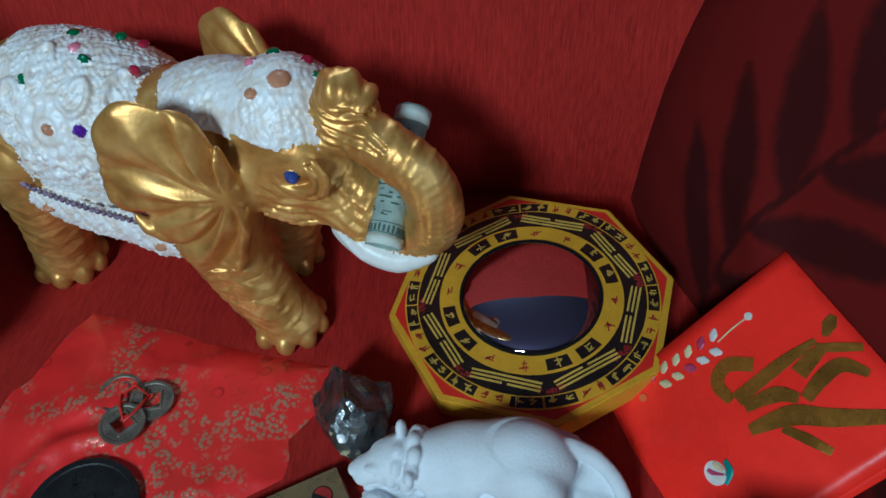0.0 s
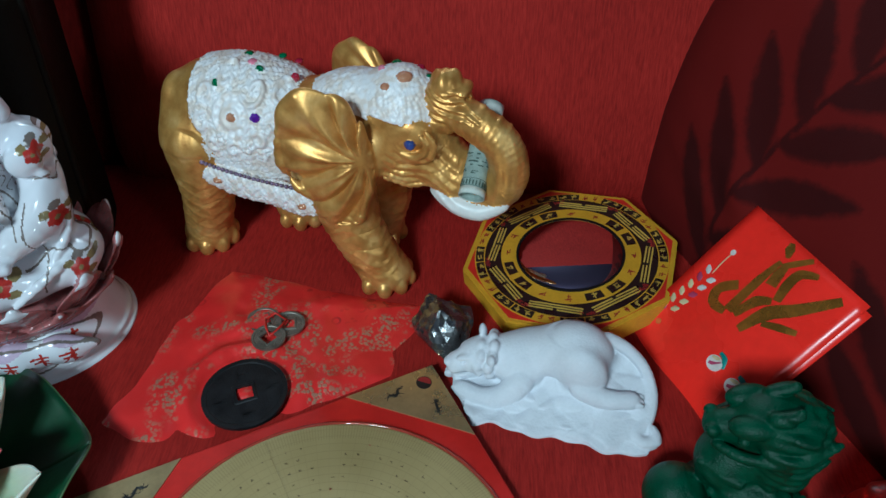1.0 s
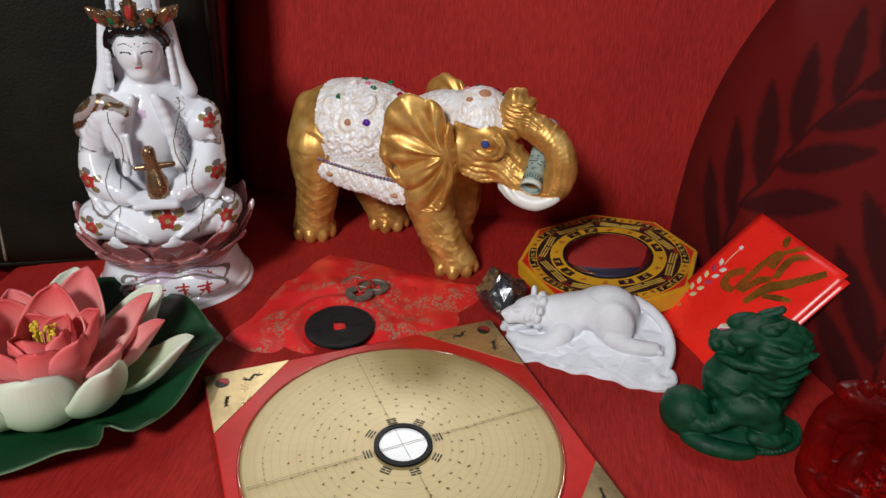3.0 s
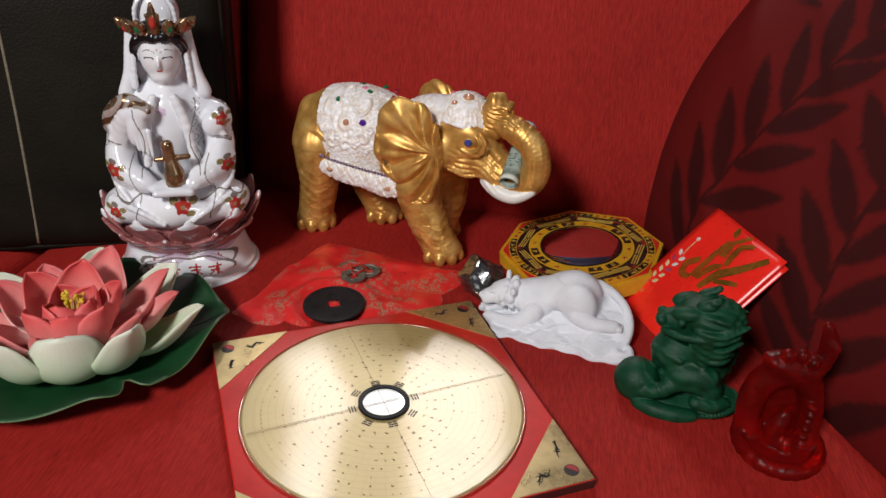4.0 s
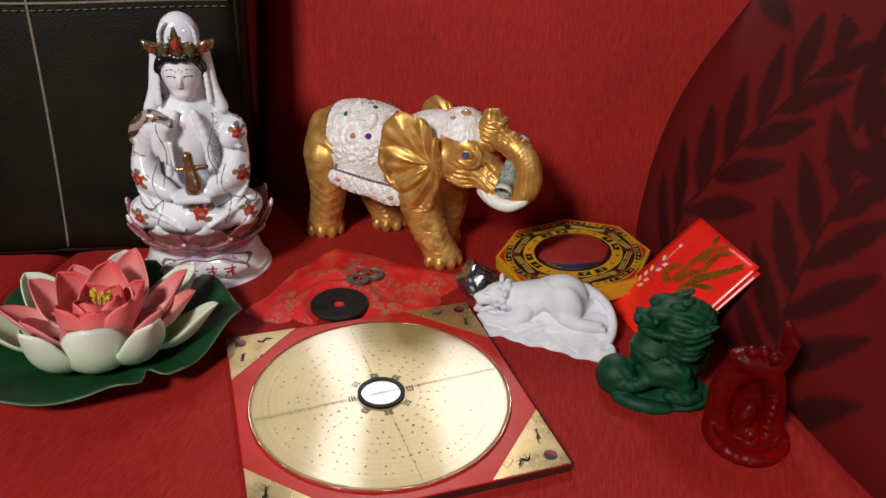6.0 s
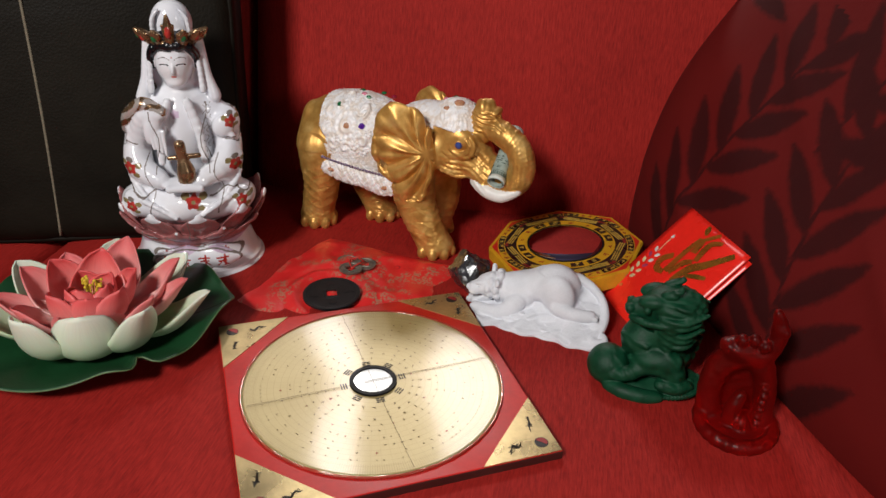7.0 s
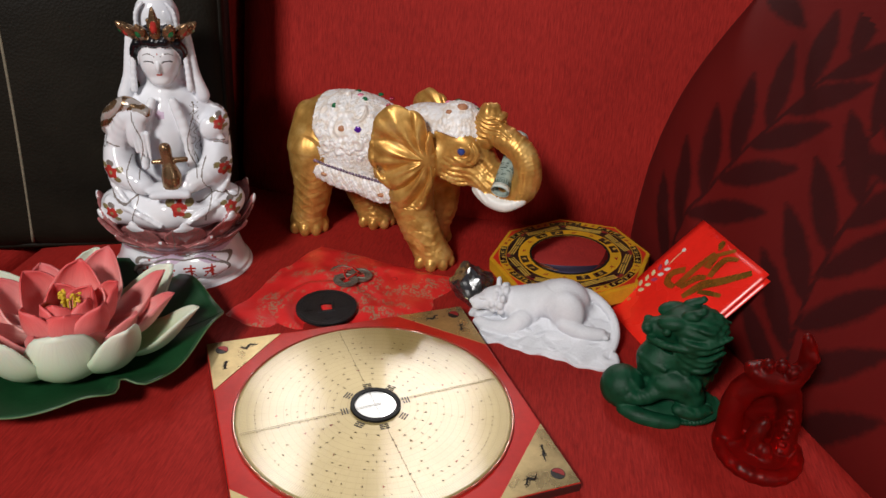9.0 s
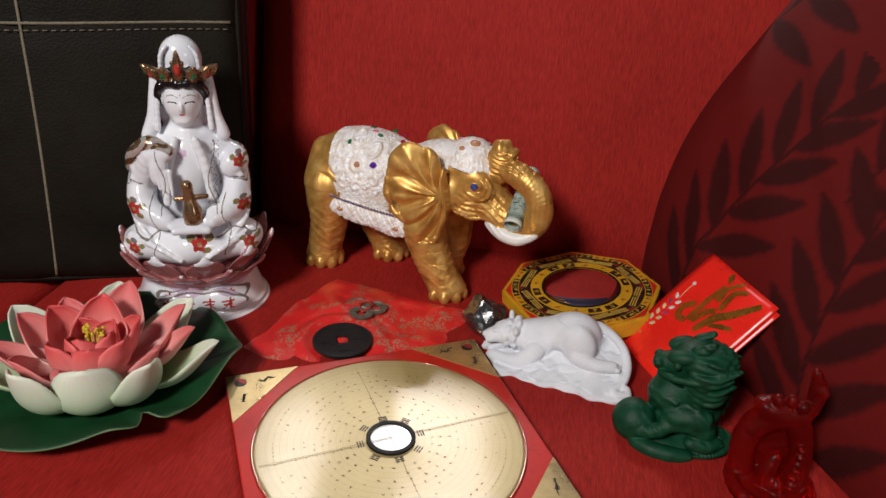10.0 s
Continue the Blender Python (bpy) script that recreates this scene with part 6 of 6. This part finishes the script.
        c.ball((px, py, t - 0.0008), (rng.uniform(0.004, 0.010), rng.uniform(0.0020, 0.0044), rng.uniform(0.0009, 0.0015)), (rng.uniform(-20, 20), rng.uniform(-12, 12), rng.uniform(-50, 50)), k=0.0006)
    c.crag((-0.09, -0.06, 0), (0.09, 0.06, 0.0120), 0.012, 0.00030, 11)
    c.wear((-0.09, -0.06, 0), (0.09, -0.034, 0.0100), lambda x, y, z: 0.0004 * np.sin(1300 * z + 2.0 * np.sin(150 * x + 90 * y) + 50 * x))
    c.floor(0.0)
    ob = c.mesh("tiger_statue", [M["tiger"]])
    ob.matrix_world = pose(0.0703, 0.195, 0.0, 0, 0, -8)
    tagged(ob, "matt white plaster tiger statue lying on a rock slab", "statue")


tiger()


# ---- green dragon tortoise ----
def dragon():
    c = Clay((-0.054, -0.040, -0.002), (0.050, 0.036, 0.102), 0.0007)
    # coil with a beaded edge, ball and tail
    c.ball((0.006, 0.000, 0.007), (0.036, 0.028, 0.008), k=0)
    c.ball((0.014, -0.010, 0.013), (0.027, 0.019, 0.005), (16, -6, 0), k=0.001)
    for i in range(30):
        a = radians(-150 + 6.2 * i)
        c.ball((0.014 + 0.0265 * math.cos(a), -0.010 + 0.0185 * math.sin(a) * 0.97, 0.013 + 0.0052 * math.sin(a) * 0.9 + 0.0026 * math.cos(a)), (0.0017, 0.0017, 0.0022), k=0.0006)
    c.ball((-0.0330, -0.012, 0.0185), 0.0174, k=0.0012)
    c.chain([(-0.030, -0.026, 0.008), (-0.018, -0.031, 0.008), (-0.002, -0.032, 0.008), (0.010, -0.029, 0.008)], [0.0050, 0.0065, 0.0060, 0.0040], k=0.002)
    # shell body, chest and thigh
    c.ball((0.004, 0.003, 0.032), (0.027, 0.024, 0.020), (0, -14, 0), k=0.003)
    c.ball((-0.012, -0.004, 0.044), (0.0155, 0.0155, 0.0140), k=0.004)
    c.ball((0.004, -0.018, 0.034), (0.020, 0.010, 0.0120), (0, -12, 0), k=0.003)
    c.ball((0.016, -0.016, 0.0255), (0.0125, 0.0100, 0.0105), (0, 20, 0), k=0.003)
    c.chain([(-0.006, -0.020, 0.028), (-0.018, -0.025, 0.021), (-0.029, -0.025, 0.019)], [0.0068, 0.0056, 0.0046], k=0.003)
    for i in range(4):
        c.ball((-0.0300 - 0.0030 * i, -0.0250 + 0.0030 * i, 0.0220 + 0.0022 * i), (0.0026, 0.0026, 0.0044), (0, 24, 0), k=0.0008)
    c.chain([(0.010, -0.026, 0.0185), (0.022, -0.024, 0.0165), (0.030, -0.018, 0.0175)], [0.0050, 0.0048, 0.0040], k=0.002)
    for i in range(3):
        c.ball((0.031, -0.020 + 0.004 * i, 0.0180), (0.0040, 0.0022, 0.0026), k=0.0008)
    for i in range(5):
        c.rod((-0.026 + 0.003 * i, -0.010 - 0.002 * i, 0.050 - 0.006 * i), (-0.006 + 0.004 * i, -0.020 - 0.001 * i, 0.047 - 0.005 * i), 0.0016, 0.0016, k=0.0025)
    # neck and collar of locks
    c.chain([(-0.004, 0.001, 0.048), (0.006, 0.001, 0.058), (0.012, 0.0, 0.068)], [0.0190, 0.0180, 0.0170], k=0.006)
    # head: flat wedge with heavy brows, blunt nose, gaping jaw
    c.ball((0.010, 0, 0.0785), (0.0230, 0.0190, 0.0145), (0, 8, 0), k=0.004)
    c.rod((0.000, 0, 0.0740), (-0.018, 0, 0.0700), 0.0135, 0.0088, k=0.003)
    c.ball((-0.0225, 0, 0.0695), (0.0058, 0.0088, 0.0052), k=0.0015)
    c.rod((0.002, 0, 0.0600), (-0.0150, 0, 0.0545), 0.0105, 0.0062, k=0.003)
    c.ball((-0.014, 0, 0.0625), (0.0190, 0.0200, 0.0026), (0, 12, 0), carve=True)
    for s in (-1, 1):
        c.ball((-0.0238, s * 0.0062, 0.0722), (0.0042, 0.0038, 0.0036), k=0.0008)
        c.ball((-0.0272, s * 0.0060, 0.0722), (0.0018, 0.0016, 0.0016), carve=True)
        c.ball((-0.0080, s * 0.0105, 0.0835), (0.0112, 0.0066, 0.0056), (0, -14, s * 10), k=0.0015)
        c.ball((-0.0105, s * 0.0150, 0.0775), 0.0030, k=0.0006)
        c.chain([(-0.0215, s * 0.0095, 0.0660), (-0.0100, s * 0.0165, 0.0672), (0.0050, s * 0.0195, 0.0690), (0.0130, s * 0.0200, 0.0665)], [0.0024, 0.0028, 0.0028, 0.0020], k=0.0008)
        c.chain([(0.002, s * 0.0085, 0.0900), (0.008, s * 0.0095, 0.0940), (0.0120, s * 0.0085, 0.0985)], [0.0042, 0.0032, 0.0020], k=0.0015)
        c.ball((0.0170, s * 0.0150, 0.0850), (0.0080, 0.0040, 0.0034), (0, 14, 0), k=0.0012)
        # locks swept back in waves
        for i, (z0, z1, far) in enumerate(((0.0760, 0.0800, 0.0345), (0.0700, 0.0735, 0.0345), (0.0640, 0.0660, 0.0335), (0.0580, 0.0585, 0.0320), (0.0530, 0.0510, 0.0280))):
            c.chain([(0.0010 + 0.0010 * i, s * 0.0160, z0 - 0.002), (0.0100, s * 0.0195 - s * 0.0006 * i, z0 - 0.0030), (0.0200, s * 0.0180, z0 + 0.0022 * math.sin(2.3 * i)), (far - 0.0035 * (i % 2), s * 0.0110, z1 + 0.0016 * math.cos(3.1 * i))], [0.0026, 0.0034, 0.0030, 0.0012], k=0.0024)
    c.ball((0.0210, 0, 0.0800), (0.0125, 0.0150, 0.0120), (0, 16, 0), k=0.004, ripple=lambda a, b, d: 0.0006 * np.sin(800 * b + 260 * d) + 0 * a)
    c.ball((0.0200, 0, 0.0640), (0.0120, 0.0140, 0.0140), k=0.004, ripple=lambda a, b, d: 0.0006 * np.sin(800 * b + 260 * d) + 0 * a)
    for i in range(5):
        c.ball((0.0310 - 0.0010 * i * i * 0.3, 0.002, 0.060 - 0.0085 * i), (0.0045, 0.0036, 0.0055), (0, -20, 0), k=0.002)
    c.wear((0.000, -0.036, 0.046), (0.05, 0.036, 0.100), lambda x, y, z: 0.00042 * np.sin(1100 * (z - 0.2 * x) + 2.4 * np.sin(150 * x + 90 * y)) * np.clip(x / 0.008, 0, 1))
    c.wear((-0.03, -0.036, 0.018), (0.03, 0.036, 0.050), lambda x, y, z: 0.00035 * np.sin(620 * (z + 0.5 * x) + 3 * np.sin(160 * x + 120 * y)))
    c.floor(0.0)
    ob = c.mesh("dragon_statue", [M["jade"]])
    ob.matrix_world = pose(0.1595, 0.1245, 0.0, 0, 0, -8) @ Matrix.Diagonal((0.955, 0.955, 0.94, 1))
    tagged(ob, "dark green resin dragon tortoise statue with a ball underfoot", "statue")


dragon()


# ---- translucent red figure ----
def red_figure():
    c = Clay((-0.042, -0.042, -0.002), (0.042, 0.042, 0.106), 0.0008)
    # oval base with a rolled rim
    c.ball((0, 0, 0.005), (0.031, 0.030, 0.006), k=0)
    for i in range(22):
        a0, a1 = math.tau * i / 22, math.tau * (i + 1) / 22
        c.rod((0.0285 * math.cos(a0), 0.0280 * math.sin(a0), 0.0075), (0.0285 * math.cos(a1), 0.0280 * math.sin(a1), 0.0075), 0.0052 + 0.0006 * math.sin(3 * a0), 0.0052, k=0.0015)
    # hollow arch with a small figure inside
    c.chain([(-0.022, 0.004, 0.010), (-0.025, 0.006, 0.028), (-0.021, 0.008, 0.046), (-0.008, 0.009, 0.058), (0.006, 0.010, 0.056), (0.015, 0.010, 0.040), (0.018, 0.008, 0.020), (0.018, 0.006, 0.010)],
            [0.0095, 0.0090, 0.0095, 0.0100, 0.0095, 0.0080, 0.0078, 0.0085], k=0.004)
    c.ball((-0.003, 0.018, 0.030), (0.020, 0.008, 0.030), k=0.004)
    c.chain([(-0.004, -0.004, 0.008), (-0.005, -0.004, 0.022), (-0.001, -0.002, 0.032)], [0.0070, 0.0060, 0.0045], k=0.003)
    c.ball((0.004, -0.008, 0.012), (0.006, 0.006, 0.008), k=0.003)
    for i in range(6):
        c.ball((0.0150, 0.000, 0.012 + 0.006 * i), (0.0036, 0.0040, 0.0028), k=0.001)
    # crest and spike
    c.ball((-0.008, 0.006, 0.064), (0.0180, 0.0100, 0.0085), (0, 8, 0), k=0.004)
    for x, z in ((-0.018, 0.066), (-0.010, 0.073), (-0.001, 0.0755), (0.007, 0.0725)):
        c.ball((x, 0.003, z), (0.0045, 0.0050, 0.0045), k=0.0025)
    c.chain([(0.008, 0.010, 0.060), (0.015, 0.011, 0.074), (0.014, 0.011, 0.086), (0.010, 0.010, 0.096)], [0.0080, 0.0062, 0.0055, 0.0028], k=0.003)
    c.ball((0.018, 0.008, 0.084), (0.0050, 0.0040, 0.0036), (0, 30, 0), k=0.002)
    c.wear((-0.04, -0.04, 0.012), (0.04, 0.04, 0.1), lambda x, y, z: 0.0004 * np.sin(300 * x + 2 * np.sin(280 * z)) * np.sin(260 * z + 200 * y))
    c.floor(0.0)
    ob = c.mesh("resin_figure", [M["resin"]])
    ob.matrix_world = pose(0.2190, 0.0800, 0.0, 0, 0, -12) @ Matrix.Diagonal((0.90, 1.0, 1.03, 1))
    tagged(ob, "translucent red resin carved animal statue on the sofa seat", "statue")


red_figure()


# ---- brocade pouch, coins, ore ----
def pouch():
    ob = thing("brocade_pouch", pose(0, 0, 0), "red silk brocade pouch with woven grey-gold blossoms", "pouch")
    bl, br, fr, fl = Vector((-0.166, 0.294, 0)), Vector((-0.007, 0.262, 0)), Vector((-0.023, 0.200, 0)), Vector((-0.212, 0.160, 0))

    def at(u, v):
        p = (fl.lerp(fr, u)).lerp(bl.lerp(br, u), v)
        edge = min(1.0, 4.5 * u, 4.5 * (1 - u), 5 * v, 5 * (1 - v)) ** 0.6
        p = p + Vector((0.004 * math.sin(7 * v + 1) * (1 - u), 0.002 * math.sin(6 * u + 1) - 0.036 * (1 - v) ** 2 * math.sin(math.pi * u ** 0.60), 0))
        z = 0.0012 + edge * (0.0075 + 0.0016 * math.sin(9 * u + 3 * v) * math.sin(5 * v + 2))
        d = math.hypot(p.x + 0.1195, p.y - 0.179)
        z += edge * 0.0024 * math.sin((d - 0.030) * 320) * math.exp(-((d - 0.036) / 0.012) ** 2) * (1 if p.x < -0.118 else 0.35)
        z -= edge * 0.0018 * math.exp(-(d / 0.027) ** 4) - edge * 0.0030 * math.exp(-(d / 0.0065) ** 4)
        z += edge * (0.0022 * noise.noise(Vector((p.x * 48, p.y * 48, 0.3))) + 0.0014 * abs(noise.noise(Vector((p.x * 70 + p.y * 30, p.y * 26, 2.3)))))
        return p.x, p.y, max(0.0008, z)
    part("silk", sheet(110, 76, at, 0.0006), M["silk"], ob, smooth=True)
    bm = bmesh.new()
    tube(bm, [Vector(at(k / 60, 1.0)) + Vector((0, 0.0006, 0.0004)) for k in range(61)], 0.0011, 6)
    part("hem", bm, M["silk"], ob, smooth=True)
    return at


pouch()


def coin(radius, hole, thick, rim, mat, name, m, label, under=None):
    """A cash coin: raised rims round the edge and the square hole, faint raised signs between."""
    ob = None if under else thing(name, m, label, "coin")
    n = 72
    bm = bmesh.new()

    def square(a, r):
        k = max(abs(math.cos(a)), abs(math.sin(a)))
        return r / k
    loops = []
    for r, z, sq in ((hole, 0, True), (radius, 0, False), (radius, thick, False), (radius - rim, thick, False), (radius - rim * 1.3, thick - 0.0004, False),
                     (hole + rim * 0.9, thick - 0.0004, True), (hole + rim * 0.7, thick, True), (hole, thick, True)):
        loops.append([bm.verts.new(((square(a, r) if sq else r) * math.cos(a), (square(a, r) if sq else r) * math.sin(a), z)) for a in [math.tau * (k + 0.5) / n for k in range(n)]])
    for a, b in zip(loops, loops[1:] + loops[:1]):
        for k in range(n):
            bm.faces.new((a[k], a[(k + 1) % n], b[(k + 1) % n], b[k]))
    bmesh.ops.recalc_face_normals(bm, faces=bm.faces[:])
    disc = part(name if under else "disc", bm, M[mat], under or ob, label if under else "")
    if under:
        disc.matrix_local = m
    rng = random.Random(int(radius * 1e5))
    for q in range(4):
        bm = bmesh.new()
        for _ in range(5):
            w = (radius - hole) * 0.42
            slab(bm, (w * rng.uniform(0.4, 0.9), w * 0.14, 0.0004), pose(0, 0, thick - 0.00055, 0, 0, 90 * q) @ Matrix.Translation(((radius + hole) * 0.52, 0, 0)) @ pose(rng.uniform(-0.25, 0.25) * w, rng.uniform(-0.3, 0.3) * w, 0, 0, 0, rng.choice((0, 90))))
        part("raised_sign", bm, M[mat], disc)
    return ob


coin(0.0257, 0.0048, 0.0022, 0.0026, "coin_black", "large_coin", pose(-0.1185, 0.1755, 0.0092, 1.5, -1.5, 24), "large blackened cash coin with a square hole on the pouch")


def tied_coins():
    ob = thing("tied_coins", pose(-0.113, 0.229, 0.0092) @ Matrix.Scale(1.14, 4), "three small old cash coins tied with red cord on the pouch", "coins")
    for cx, cy, ct, cz in ((-0.0075, 0.0070, 30, 0.0), (0.0080, 0.0035, 12, 0.0014), (-0.0005, -0.0090, 50, 0.0028)):
        coin(0.0096, 0.0037, 0.0013, 0.0012, "coin_grey", "small_coin", pose(cx, cy, cz, 1, 1, ct), "small old grey cash coin", ob)
    bm = bmesh.new()
    pts = [(-0.0050, 0.0050), (0.0, 0.0090), (0.0070, 0.0050), (0.0045, -0.0020), (0.0, -0.0080), (-0.0035, -0.0020)]
    tube(bm, [Vector((x, y, 0.0036 + 0.0012 * (i % 2))) for i, (x, y) in enumerate(pts + pts[:1])], 0.0007, 6)
    part("cord", bm, M["bag_red"], ob, "thin red cord", smooth=True)


tied_coins()


def ore():
    bm = bmesh.new()
    bmesh.ops.create_icosphere(bm, subdivisions=4, radius=1)
    rng = random.Random(23)
    planes = []
    for _ in range(30):
        n = Vector((rng.gauss(0, 1), rng.gauss(0, 1), rng.gauss(0, 1))).normalized()
        planes.append((n, rng.uniform(0.60, 0.90)))
    for v in bm.verts:
        p = v.co.copy()
        for n, d in planes:
            over = p.dot(n) - d
            if over > 0:
                p -= n * over
        p *= 1.08 + 0.10 * noise.noise(p * 2.4) + 0.045 * noise.cell(p * 3.2)
        v.co = Vector((p.x * 0.0205, p.y * 0.0290, max(-0.0195, p.z * 0.0235)))
    bmesh.ops.transform(bm, matrix=pose(0.001, 0.2270, 0.0197, 0, 0, 24), verts=bm.verts)
    ob = part("ore_lump", bm, M["rock"])
    tagged(ob, "lump of shiny grey-black metallic ore", "rock")


ore()
